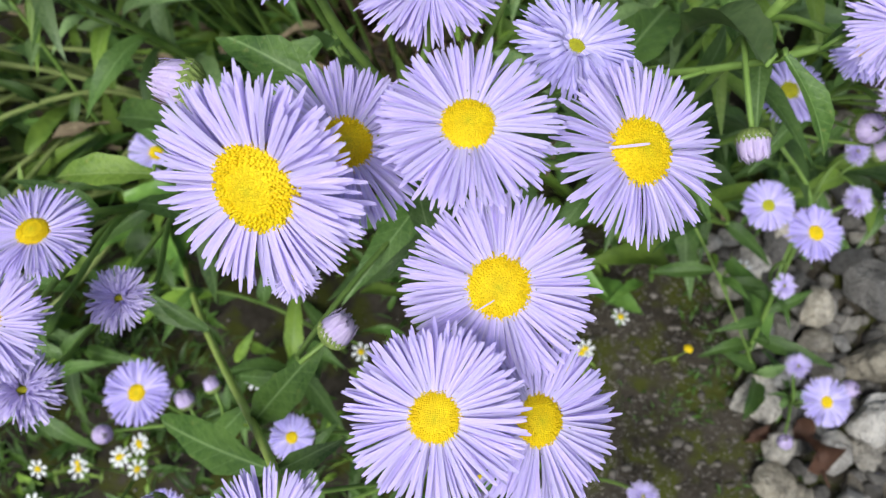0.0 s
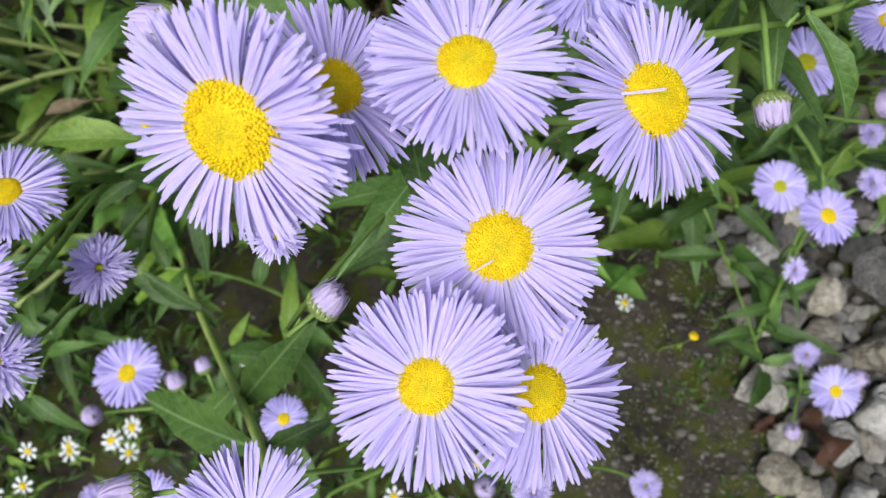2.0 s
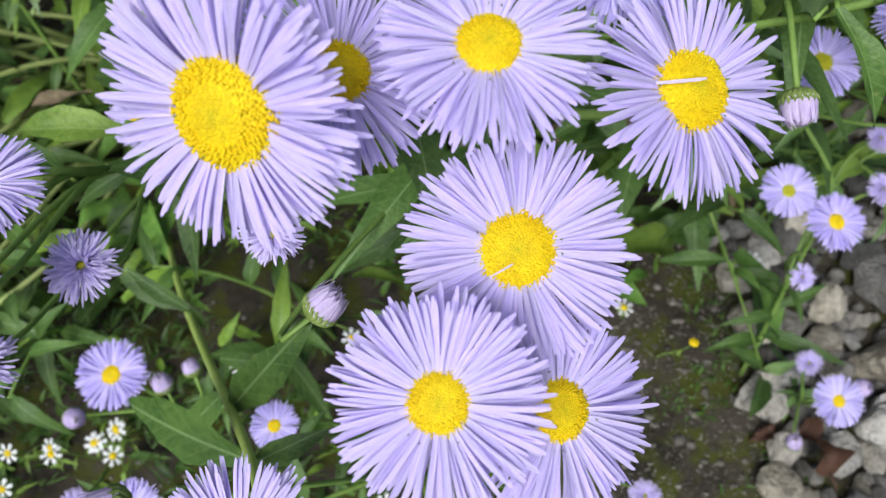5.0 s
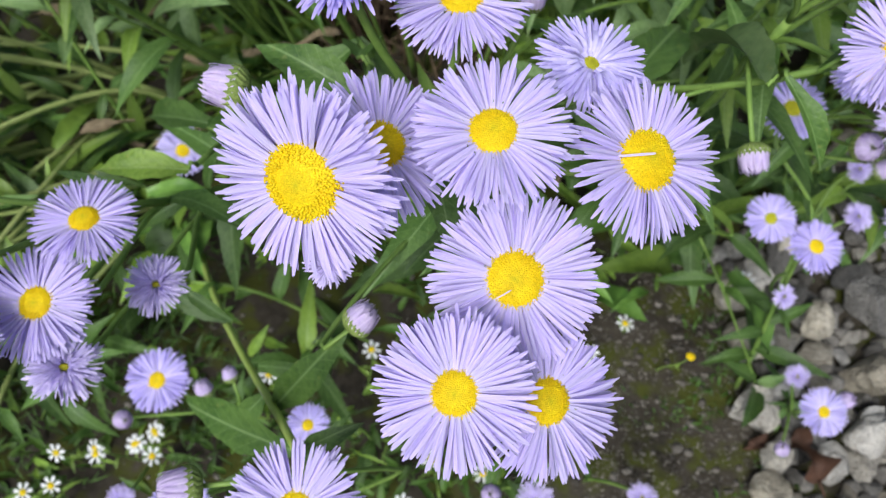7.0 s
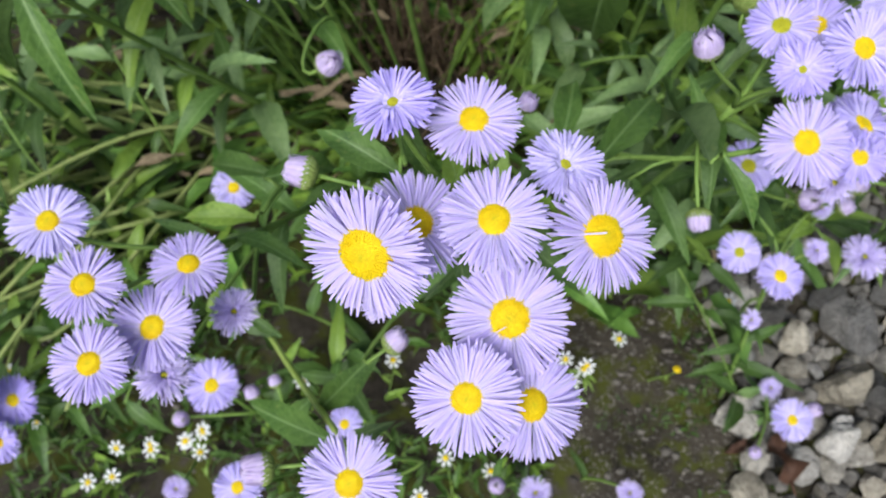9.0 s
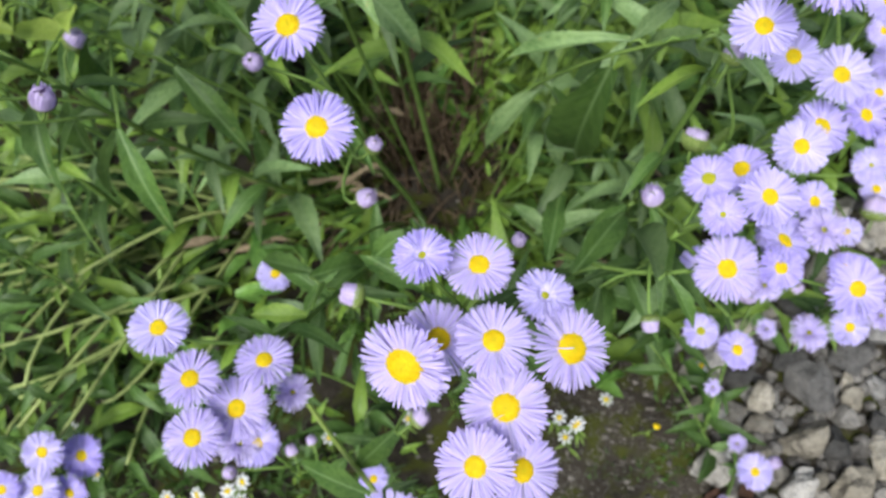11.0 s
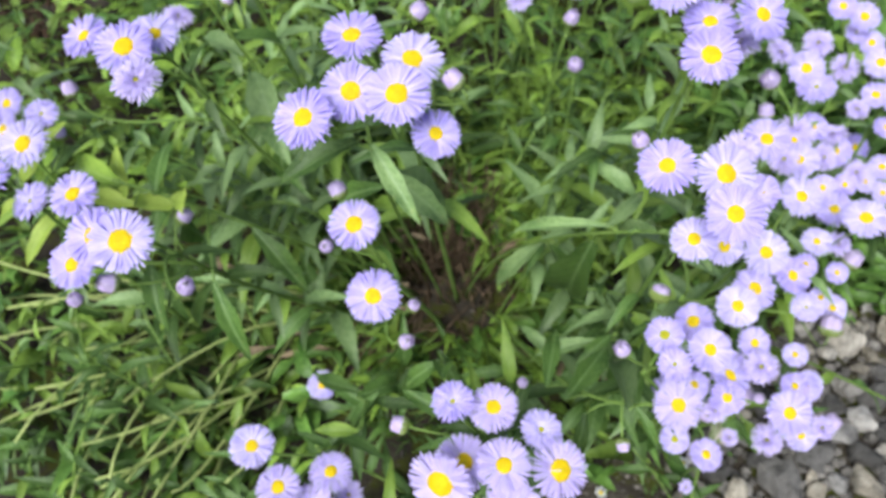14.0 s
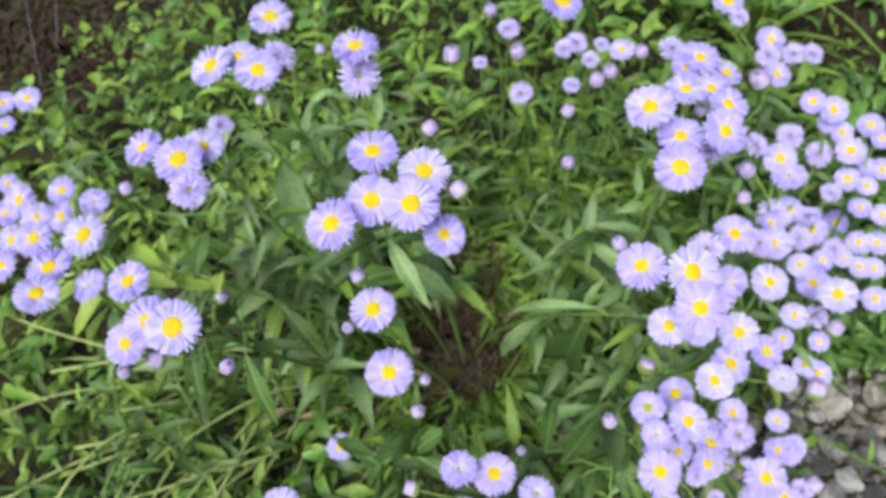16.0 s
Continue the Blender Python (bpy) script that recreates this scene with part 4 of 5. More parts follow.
tall_shoot(((-0.03, 0.60, 0.0), (0.02, 0.44, 0.26), (0.05, 0.262, 0.40), (0.150, 0.292, 0.437)), [
    ((0.045, 0.330, 0.350), (0.055, 0.400, 0.328), LEAF, 1.0), ((0.060, 0.310, 0.370), (0.100, 0.376, 0.345), LEAF, 1.0),
    ((0.105, 0.284, 0.420), (0.104, 0.360, 0.340), SAGE_SHEEN, 0.9), ((0.120, 0.286, 0.426), (0.158, 0.325, 0.385), LEAF, 0.6),
    ((0.075, 0.292, 0.390), (0.070, 0.270, 0.350), LEAF, 1.0), ((0.110, 0.285, 0.424), (0.128, 0.262, 0.400), LEAF, 1.0)], STEM, 0.0020)
tall_shoot(((-0.09, 0.61, 0.0), (-0.10, 0.52, 0.30), (-0.11, 0.45, 0.48), (-0.095, 0.415, 0.590)), [
    ((-0.100, 0.448, 0.490), (-0.060, 0.485, 0.392), SAGE_SHEEN, 1.6), ((-0.110, 0.430, 0.556), (-0.167, 0.396, 0.538), LEAF, 1.15),
    ((-0.098, 0.440, 0.510), (-0.050, 0.445, 0.430), SAGE_SHEEN, 1.1), ((-0.104, 0.455, 0.470), (-0.160, 0.480, 0.400), LEAF, 1.1),
    ((-0.098, 0.425, 0.560), (-0.060, 0.380, 0.520), SAGE_SHEEN, 1.0)])
tall_shoot(((-0.13, 0.62, 0.0), (-0.18, 0.52, 0.26), (-0.24, 0.46, 0.40), (-0.330, 0.430, 0.500)), [
    ((-0.254, 0.382, 0.418), (-0.228, 0.340, 0.350), LEAF, 1.0), ((-0.285, 0.445, 0.440), (-0.304, 0.470, 0.356), LEAF, 1.2),
    ((-0.240, 0.455, 0.400), (-0.190, 0.420, 0.340), LEAF, 1.1), ((-0.305, 0.437, 0.470), (-0.312, 0.500, 0.470), LEAF, 1.1),
    ((-0.290, 0.455, 0.455), (-0.274, 0.418, 0.470), LIME, 1.3), ((-0.300, 0.460, 0.425), (-0.364, 0.464, 0.418), LIME, 1.2),
    ((-0.340, 0.447, 0.442), (-0.396, 0.458, 0.438), LIME, 1.3), ((-0.345, 0.450, 0.450), (-0.352, 0.487, 0.480), LIME, 1.3), ((-0.290, 0.400, 0.430), (-0.296, 0.395, 0.360), LEAF, 1.2),
    ((-0.306, 0.390, 0.440), (-0.293, 0.340, 0.400), LEAF, 1.0), ((-0.325, 0.432, 0.490), (-0.400, 0.472, 0.462), FRESH, 1.0), ((-0.258, 0.388, 0.410), (-0.285, 0.372, 0.345), LEAF, 0.9)])
tall_shoot(((-0.12, 0.66, 0.0), (-0.20, 0.62, 0.30), (-0.24, 0.58, 0.45), (-0.262, 0.566, 0.600)), [
    ((-0.250, 0.580, 0.505), (-0.300, 0.610, 0.500), SAGE_SHEEN, 1.1), ((-0.248, 0.585, 0.480), (-0.200, 0.500, 0.440), SAGE_SHEEN, 1.1),
    ((-0.235, 0.590, 0.430), (-0.241, 0.553, 0.330), LEAF, 1.1), ((-0.255, 0.575, 0.530), (-0.215, 0.600, 0.500), LEAF, 1.0)])
tall_shoot(((-0.11, 0.56, 0.0), (-0.12, 0.45, 0.20), (-0.13, 0.36, 0.28), (-0.112, 0.276, 0.366)), [
    ((-0.114, 0.272, 0.368), (-0.152, 0.269, 0.370), FRESH, 1.35),
    ((-0.130, 0.330, 0.315), (-0.180, 0.350, 0.290), LEAF, 1.1), ((-0.128, 0.318, 0.330), (-0.095, 0.350, 0.290), LEAF, 1.1)])
tall_shoot(((-0.40, 0.60, 0.0), (-0.43, 0.55, 0.2), (-0.47, 0.51, 0.32), (-0.500, 0.500, 0.400)), [
    ((-0.490, 0.502, 0.380), (-0.545, 0.480, 0.350), LIME, 1.2), ((-0.480, 0.505, 0.350), (-0.506, 0.444, 0.325), LIME, 1.2),
    ((-0.470, 0.515, 0.330), (-0.430, 0.470, 0.290), FRESH, 1.1), ((-0.498, 0.500, 0.395), (-0.450, 0.550, 0.440), LIME, 1.1)])
tall_shoot(((-0.06, 0.53, 0.0), (-0.065, 0.42, 0.25), (-0.045, 0.33, 0.38), (-0.028, 0.264, 0.440)), [
    ((-0.032, 0.268, 0.425), (-0.070, 0.286, 0.433), LEAF, 1.2), ((-0.045, 0.315, 0.390), (-0.046, 0.345, 0.350), LEAF, 1.3),
    ((-0.050, 0.340, 0.370), (-0.085, 0.330, 0.330), LEAF, 1.1), ((-0.055, 0.360, 0.350), (-0.030, 0.335, 0.310), LEAF, 1.1)], STEM, 0.0014)
tall_shoot(((0.02, 0.52, 0.0), (0.03, 0.47, 0.1), (0.06, 0.43, 0.2), (0.118, 0.414, 0.300)), [
    ((0.100, 0.416, 0.280), (0.036, 0.410, 0.245), SAGE_SHEEN, 0.9), ((0.112, 0.414, 0.295), (0.075, 0.385, 0.280), LEAF, 1.1),
    ((0.080, 0.420, 0.240), (0.120, 0.460, 0.230), LEAF, 1.1), ((0.060, 0.435, 0.200), (0.020, 0.470, 0.200), SAGE_SHEEN, 1.0)])
tall_shoot(((0.243, 0.291, 0.012), (0.228, 0.296, 0.05), (0.185, 0.325, 0.13), (0.140, 0.322, 0.225)), [
    ((0.172, 0.326, 0.155), (0.130, 0.326, 0.145), LEAF, 1.0), ((0.182, 0.326, 0.135), (0.216, 0.322, 0.130), LEAF, 1.0),
    ((0.236, 0.293, 0.030), (0.203, 0.300, 0.050), LEAF, 1.2), ((0.240, 0.290, 0.022), (0.216, 0.251, 0.040), LEAF, 1.1),
    ((0.240, 0.292, 0.024), (0.256, 0.292, 0.052), SAGE_SHEEN, 1.4), ((0.178, 0.326, 0.140), (0.190, 0.302, 0.160), LEAF, 1.0)], STEM, 0.0011)
# long pale stems that have fallen outwards from the left-hand crown
for i in range(42):
    a = rng.uniform(3.15, 4.95)
    r0, r1 = rng.uniform(0.0, 0.07), rng.uniform(0.20, 0.46)
    ox, oy = -0.32 + rng.gauss(0, 0.035), 0.56 + rng.gauss(0, 0.035)
    tx, ty = ox + r1 * math.cos(a), oy + r1 * math.sin(a)
    if ty < 0.2 or (ty < 0.36 and tx > -0.28):
        continue
    shoot(ox + r0 * math.cos(a), oy + r0 * math.sin(a), tx, ty, rng.uniform(0.06, 0.17), rng.randint(3, 6), rng.uniform(0.035, 0.065), 0.6, True, 0.35)
for i in range(120):
    x, y = rng.uniform(-0.95, 0.35), rng.uniform(0.2, 1.1)
    if lawn(x, y) or stony(x, y) or bare_soil(x, y) or math.hypot(x - CROWN.x, y - CROWN.y) < 0.28 or (x > -0.35 and y < 0.27):
        continue
    shoot(x, y, x + rng.gauss(0, 0.07), y + rng.gauss(-0.02, 0.07), rng.uniform(0.08, 0.25), rng.randint(7, 11), rng.uniform(0.042, 0.072), 0.1, False, 0.35 if x < -0.2 and 0.38 < y < 0.55 else 0.06 if y < 0.45 else 0.5)
for i in range(5):
    x, y = rng.uniform(0.21, 0.31), rng.uniform(0.42, 0.52)
    shoot(x, y, x + rng.gauss(0, 0.03), y + rng.gauss(-0.02, 0.03), rng.uniform(0.06, 0.15), 7, rng.uniform(0.045, 0.065), 0.1, False, 0.0)
for i in range(26):
    a, q = rng.random() * 6.283, 0.17 * math.sqrt(rng.random())
    x, y = 0.41 + q * math.cos(a), 0.74 + q * math.sin(a)
    shoot(x, y, x + rng.gauss(0, 0.05), y + rng.gauss(0, 0.05), rng.uniform(0.1, 0.24), 8, 0.07)

# the thicket: the clump's lower leaves and the plants behind it, past counting
r_, heap, bright = random.Random(30), Heap(), Heap()
BROAD = [leaf_shape(r_.uniform(0.34, 0.5), r_.uniform(0.2, 0.8), r_.uniform(0.1, 0.4), r_.uniform(0.05, 0.15), r_, 7) for i in range(4)]
for i in range(6500):
    x, y = r_.uniform(-1.5, 0.85), r_.uniform(0.22, 2.1)
    far = y > 0.95
    if hollow(x, y, 1.2) or stony(x, y) or bare_soil(x, y) or math.hypot(x - CROWN.x, y - CROWN.y) < 0.15 or (x > -0.4 and y < 0.3) or (not far and r_.random() < 0.45):
        continue
    if (x < -0.86 and 1.12 < y < 1.85) or (x < -0.76 and 1.0 < y < 1.9 and r_.random() < 0.6) or (x > 0.52 and y > 1.2 and noise.noise((x * 5, y * 5, 3)) < 0.25):
        continue
    a = r_.random() * 6.283
    z = lie(x, y) + r_.random() * (0.20 if far else 0.10)
    v, f = r_.choice(BROAD if r_.random() < (0.5 if far else 0.2) else LEAF_DATA)
    (bright if r_.random() < (0.55 if far else 0.4) else heap).add(v, f, aim((x, y, z), (math.cos(a), math.sin(a), r_.uniform(0.0, 1.1)), (0, 0, 1), r_.uniform(-0.5, 0.5), r_.uniform(0.032, 0.07)))
for i in range(1300):
    q, a = math.sqrt(r_.random()), r_.random() * 6.283
    x, y = 0.52 + 0.24 * q * math.cos(a), 0.88 + 0.30 * q * math.sin(a)
    v, f = r_.choice(LEAF_DATA)
    heap.add(v, f, aim((x, y, lie(x, y) + r_.random() * 0.16), (math.cos(7 * a), math.sin(7 * a), r_.uniform(0.0, 1.1)), (0, 0, 1), r_.uniform(-0.5, 0.5), r_.uniform(0.03, 0.06)))
for i in range(2600):
    x, y = r_.uniform(-0.08, 0.28), r_.uniform(0.65, 1.08)
    if not lawn(x, y):
        continue
    a = r_.random() * 6.283
    v, f = r_.choice(LEAF_DATA)
    bright.add(v, f, aim((x, y, lie(x, y) + r_.random() * 0.09), (math.cos(a), math.sin(a), r_.uniform(0.0, 0.9)), (0, 0, 1), r_.uniform(-0.5, 0.5), r_.uniform(0.022, 0.05)))
# young leaves and grass that push up behind the dead heart
for i in range(900):
    q, a = math.sqrt(r_.random()), r_.random() * 6.283
    x, y = CROWN.x + 0.02 + 0.13 * q * math.cos(a), CROWN.y + 0.15 + 0.11 * q * math.sin(a)
    v, f = r_.choice(LEAF_DATA)
    m = aim((x, y, lie(x, y) + r_.random() ** 2 * 0.12), (math.cos(7 * a), math.sin(7 * a), r_.uniform(0.3, 2.0)), (0, 0, 1), r_.uniform(-0.5, 0.5), r_.uniform(0.025, 0.06))
    (bright if r_.random() < 0.7 else heap).add(v, f, m @ Matrix.Diagonal((r_.uniform(0.4, 1.0), 1, 1, 1)))
for i in range(620):
    a, q = r_.random() * 6.283, r_.uniform(0.085, 0.18)
    x, y = CROWN.x + 0.01 + 1.1 * q * math.cos(a), CROWN.y - 0.01 + q * math.sin(a)
    v, f = r_.choice(LEAF_DATA)
    m = aim((x, y, lie(x, y) + r_.random() * 0.03), (math.cos(a) + r_.gauss(0, 0.5), math.sin(a) + r_.gauss(0, 0.5), r_.uniform(0.3, 1.8)), (0, 0, 1), r_.uniform(-0.5, 0.5), r_.uniform(0.03, 0.075))
    (bright if r_.random() < 0.6 else heap).add(v, f, m @ Matrix.Diagonal((r_.uniform(0.3, 0.8), 1, 1, 1)))
# small-leaved fresh weeds at the back, where the bed meets the bark
for i in range(900):
    x, y = r_.uniform(-0.92, -0.35), r_.uniform(0.75, 1.30)
    if noise.noise((x * 7, y * 7, 5.0)) < 0.02:
        continue
    a = r_.random() * 6.283
    v, f = r_.choice(BROAD)
    bright.add(v, f, aim((x, y, lie(x, y) + 0.02 + r_.random() * 0.18), (math.cos(a), math.sin(a), r_.uniform(-0.1, 0.7)), (0, 0, 1), r_.uniform(-0.5, 0.5), r_.uniform(0.018, 0.036)) @ Matrix.Diagonal((1.5, 1, 1, 1)))
tagged(new("thicket", heap.mesh("thicket", THICKET)), "dense dark green lance-shaped leaves low in the bed", "foliage", kind="stuff")
tagged(new("fresh_thicket", bright.mesh("fresh_thicket", UNDER)), "fresh light green leaves mixed into the bed", "foliage", kind="stuff")

# undergrowth: small leaves close to the ground
r_, heap = random.Random(31), Heap()
small = leaf_shape(0.32, 0.5, 0.3, 0.05, r_, 4)
blade = leaf_shape(0.09, 0.6, 0.3, 0.03, r_, 4)
for i in range(9000):
    x, y = r_.uniform(-1.3, 0.7), r_.uniform(0.02, 1.9)
    patch = noise.noise((x * 6, y * 6, 9.0))
    if hollow(x, y) or stony(x, y) or patch < -0.25 or math.hypot(x - CROWN.x, y - CROWN.y) < 0.085 or (bare_soil(x, y) and (patch < 0.12 or r_.random() < 0.3)) or (x < -0.86 and 1.12 < y < 1.85 and patch < 0.4):
        continue
    if x < 0.02 and y < 0.36 and r_.random() < 0.6:
        continue
    a, up = r_.random() * 6.283, r_.uniform(0.1, 1.4)
    v, f = small if r_.random() < 0.6 else blade
    z = lie(x, y) + (r_.random() ** 2) * 0.06 * (0.25 if bare_soil(x, y) else 1)
    heap.add(v, f, aim((x, y, z), (math.cos(a), math.sin(a), up), (0, 0, 1), r_.uniform(-0.5, 0.5), r_.uniform(0.012, 0.034) * (0.5 if bare_soil(x, y) else 1)))
tagged(new("undergrowth", heap.mesh("undergrowth", UNDER)), "low tangle of small green weeds and grass on the soil", "undergrowth", kind="stuff")
heap = Heap()
for i in range(4800):
    x, y = r_.uniform(-0.55, 0.06), r_.uniform(0.05, 0.42)
    if hollow(x, y) or noise.noise((x * 8, y * 8, 2.0)) < -0.18:
        continue
    a = r_.random() * 6.283
    v, f = small if r_.random() < 0.4 else blade
    heap.add(v, f, aim((x, y, lie(x, y) + (r_.random() ** 2) * 0.05), (math.cos(a), math.sin(a), r_.uniform(0.1, 1.6)), (0, 0, 1), r_.uniform(-0.5, 0.5), r_.uniform(0.008, 0.022)))
for i in range(3600):
    x, y = r_.uniform(0.04, 0.27), r_.uniform(0.0, 0.40)
    if noise.noise((x * 17, y * 17, 6.0)) < 0.16 + (0.14 if x < 0.19 else -0.1):
        continue
    a = r_.random() * 6.283
    v, f = small if r_.random() < 0.5 else blade
    heap.add(v, f, aim((x, y, lie(x, y) + (r_.random() ** 2) * 0.008), (math.cos(a), math.sin(a), r_.uniform(0.1, 1.6)), (0, 0, 1), r_.uniform(-0.5, 0.5), r_.uniform(0.002, 0.007 if x < 0.19 else 0.011)))
tagged(new("fine_weeds", heap.mesh("fine_weeds", SHADED_WEED)), "fine mossy green weeds carpeting the soil", "weeds", kind="stuff")

# dead stalks in the bare heart of the clump: some lie on the soil, some still stand at its back
heap = Heap()
for i in range(430):
    a, q = r_.random() * 6.283, 0.13 * math.sqrt(r_.random())
    p = CROWN + Vector((q * math.cos(a), q * math.sin(a), 0))
    if i < 190:
        t = p + Vector((r_.gauss(0, 0.05) + 0.5 * q * math.cos(a), r_.gauss(0, 0.05) + 0.5 * q * math.sin(a), r_.uniform(0.0, 0.05) if q > 0.05 else r_.uniform(0, 0.02)))
    else:
        p = CROWN + Vector((r_.gauss(0.0, 0.035), 0.055 + r_.gauss(0, 0.03), 0))
        t = p + Vector((r_.gauss(0, 0.03), r_.gauss(0.01, 0.03), r_.uniform(0.03, 0.16)))
    heap.add(*tube(bezier(p, p.lerp(t, 0.3) + Vector((0, 0, 0.02)), p.lerp(t, 0.7) + Vector((0, 0, 0.01)), t, 4), 0.0017, 0.0008, 4))
tagged(new("dead_stalks", heap.mesh("dead_stalks", STRAW)), "dry brown dead stalks in the heart of the clump", "dead stalks", kind="stuff")

# ---- rubble ----
STONES = []
for i in range(10):
    r_ = random.Random(100 + i)
    bm = bmesh.new()
    bmesh.ops.create_icosphere(bm, subdivisions=3, radius=0.56)
    cuts = [(Vector((r_.gauss(0, 1), r_.gauss(0, 1), r_.gauss(0, 1))).normalized(), r_.uniform(0.26, 0.42)) for k in range(9)]
    seed = r_.random() * 50
    for v in bm.verts:
        for n, d in cuts:
            e = v.co.dot(n) - d
            if e > 0:
                v.co -= n * e
        v.co += v.co.normalized() * (0.10 * noise.noise(v.co * 2.5 + Vector((seed, 0, 0))) + 0.05 * noise.noise(v.co * 9 + Vector((0, seed, 0))) - 0.10 * max(0, noise.noise(v.co * 5 + Vector((0, 0, seed))) - 0.1))
        v.co = Vector((v.co.x * 1.15, v.co.y * 0.95, v.co.z * 0.72))
    me = bpy.data.meshes.new("stone")
    bm.to_mesh(me)
    bm.free()
    me.materials.append(STONE)
    me.polygons.foreach_set("use_smooth", [True] * len(me.polygons))
    me.set_sharp_from_angle(angle=radians(26))
    STONES.append(me)
STONES_DARK = []
for me in STONES:
    STONES_DARK.append(me.copy())
    STONES_DARK[-1].materials[0] = STONE_DARK
GRAVEL = []
for i in range(5):
    r_ = random.Random(140 + i)
    bm = bmesh.new()
    bmesh.ops.create_icosphere(bm, subdivisions=2, radius=0.55)
    cuts = [(Vector((r_.gauss(0, 1), r_.gauss(0, 1), r_.gauss(0, 1))).normalized(), r_.uniform(0.26, 0.42)) for k in range(10)]
    for v in bm.verts:
        for n, d in cuts:
            v.co -= n * max(0, v.co.dot(n) - d)
    GRAVEL.append(([v.co.copy() for v in bm.verts], [tuple(v.index for v in f.verts) for f in bm.faces]))
    bm.free()
r_ = random.Random(5)
set_down = []


def rubble(x, y, d, lift=0.0, turn=None, me=None, long=1.0):
    dark = me in STONES_DARK or me is None and r_.random() < (0.12 if y < 0.36 else 0.32)
    ob = new("stone", me or r_.choice(STONES_DARK if dark else STONES))
    ob.matrix_basis = Matrix.Translation((x, y, lie(x, y) + d * 0.27 + lift)) @ Euler((r_.gauss(0, 0.5), r_.gauss(0, 0.5), r_.random() * 6.28 if turn is None else turn)).to_matrix().to_4x4() @ Matrix.Diagonal((d * long, d * r_.uniform(0.75, 1.1), d * r_.uniform(0.8, 1.1), 1))
    tagged(ob, "dark grey rubble stone lying among paler ones" if dark else "rough beige-grey rubble stone lying among others", "stone", "rubble stones")
    set_down.append((x, y, d))


rubble(0.338, 0.310, 0.042, 0.004, 0.15, STONES[3], 1.5)
rubble(0.242, 0.324, 0.037, 0.004, 1, STONES[0])
rubble(0.238, 0.273, 0.042, 0.004, 0.4, STONES[1])
rubble(0.270, 0.332, 0.029, 0.004, 2, STONES[2])
rubble(0.298, 0.324, 0.032, 0.004, 0.5, STONES[4])
rubble(0.355, 0.367, 0.053, 0.004, 1.2, STONES_DARK[5])
rubble(0.333, 0.394, 0.037, 0.004, 0.3, STONES_DARK[6])
rubble(0.322, 0.236, 0.028, 0.004, 2, STONES[7])
rubble(0.243, 0.209, 0.037, 0.004, 0.9, STONES[8])
rubble(0.334, 0.269, 0.030, 0.004, 0, STONES[9])
rubble(0.253, 0.351, 0.028, 0.004, 0.8, STONES[1])
rubble(0.294, 0.353, 0.030, 0.004, 0.2, STONES[2])
rubble(0.269, 0.263, 0.030, 0.004, 1.5, STONES_DARK[6])
rubble(0.251, 0.232, 0.028, 0.004, 0.6, STONES[5])
rubble(0.299, 0.232, 0.030, 0.004, 2.2, STONES[0])
rubble(0.221, 0.413, 0.025, 0.004, 1.1, STONES[4])
rubble(0.313, 0.357, 0.025, 0.004, 1.7, STONES[3])
for low, high, tries in ((0.042, 0.052, 200), (0.028, 0.041, 1600), (0.018, 0.027, 1600)):
    for i in range(tries):
        x, y = r_.uniform(0.2, 0.62), r_.uniform(0.06, 0.76)
        d = r_.uniform(low, high)
        if not stony(x, y) or any(math.hypot(x - a, y - b) < 0.40 * (d + e) for a, b, e in set_down):
            continue
        rubble(x, y, d)

for x, y, d in list(set_down):
    if r_.random() < 0.12:
        rubble(x + r_.uniform(-0.02, 0.02), y + r_.uniform(-0.02, 0.02), r_.uniform(0.022, 0.038), d * 0.45)

# gravel between and beyond the stones, its dark grey standing in for shaded gaps
heap = Heap()
for i in range(6400):
    x, y = (r_.uniform(0.18, 0.66), r_.uniform(0.05, 0.8)) if i < 3600 else (r_.uniform(0.18, 1.1), r_.uniform(-0.2, 0.95))
    d = r_.uniform(0.012, 0.024) if x < 0.62 else r_.uniform(0.02, 0.045)
    if not stony(x, y) or any(math.hypot(x - a, y - b) < 0.28 * (d + e) for a, b, e in set_down):
        continue
    set_down.append((x, y, d * 0.9))
    me = r_.choice(GRAVEL)
    heap.add(me[0], me[1], Matrix.Translation((x, y, lie(x, y) + d * 0.2)) @ Euler((r_.gauss(0, 0.4), r_.gauss(0, 0.4), r_.random() * 6.28)).to_matrix().to_4x4() @ Matrix.Scale(d, 4))
tagged(new("gravel", heap.mesh("gravel", GAP_DARK_GRAVEL, smooth=False)), "small grey rubble in the gaps between the stones, coloured dark as their shade", "gravel", kind="stuff")

# crumbs on the bare soil
heap = Heap()
bm = bmesh.new()
bmesh.ops.create_icosphere(bm, subdivisions=1, radius=0.5)
ball = [v.co.copy() for v in bm.verts], [tuple(v.index for v in f.verts) for f in bm.faces]
bm.free()
for i in range(15000):
    x, y = r_.uniform(-0.45, 0.75), r_.uniform(-0.02, 0.75)
    if not (bare_soil(x, y) or stony(x, y)) and r_.random() < 0.6:
        continue
    d = 0.0010 + 0.0075 * r_.random() ** 7
    heap.add([v * r_.uniform(0.75, 1.2) for v in ball[0]], ball[1], Matrix.Translation((x, y, lie(x, y) + d * 0.08)) @ Matrix.Diagonal((d * r_.uniform(0.8, 1.5), d * r_.uniform(0.6, 1.2), d * 0.7, 1)))
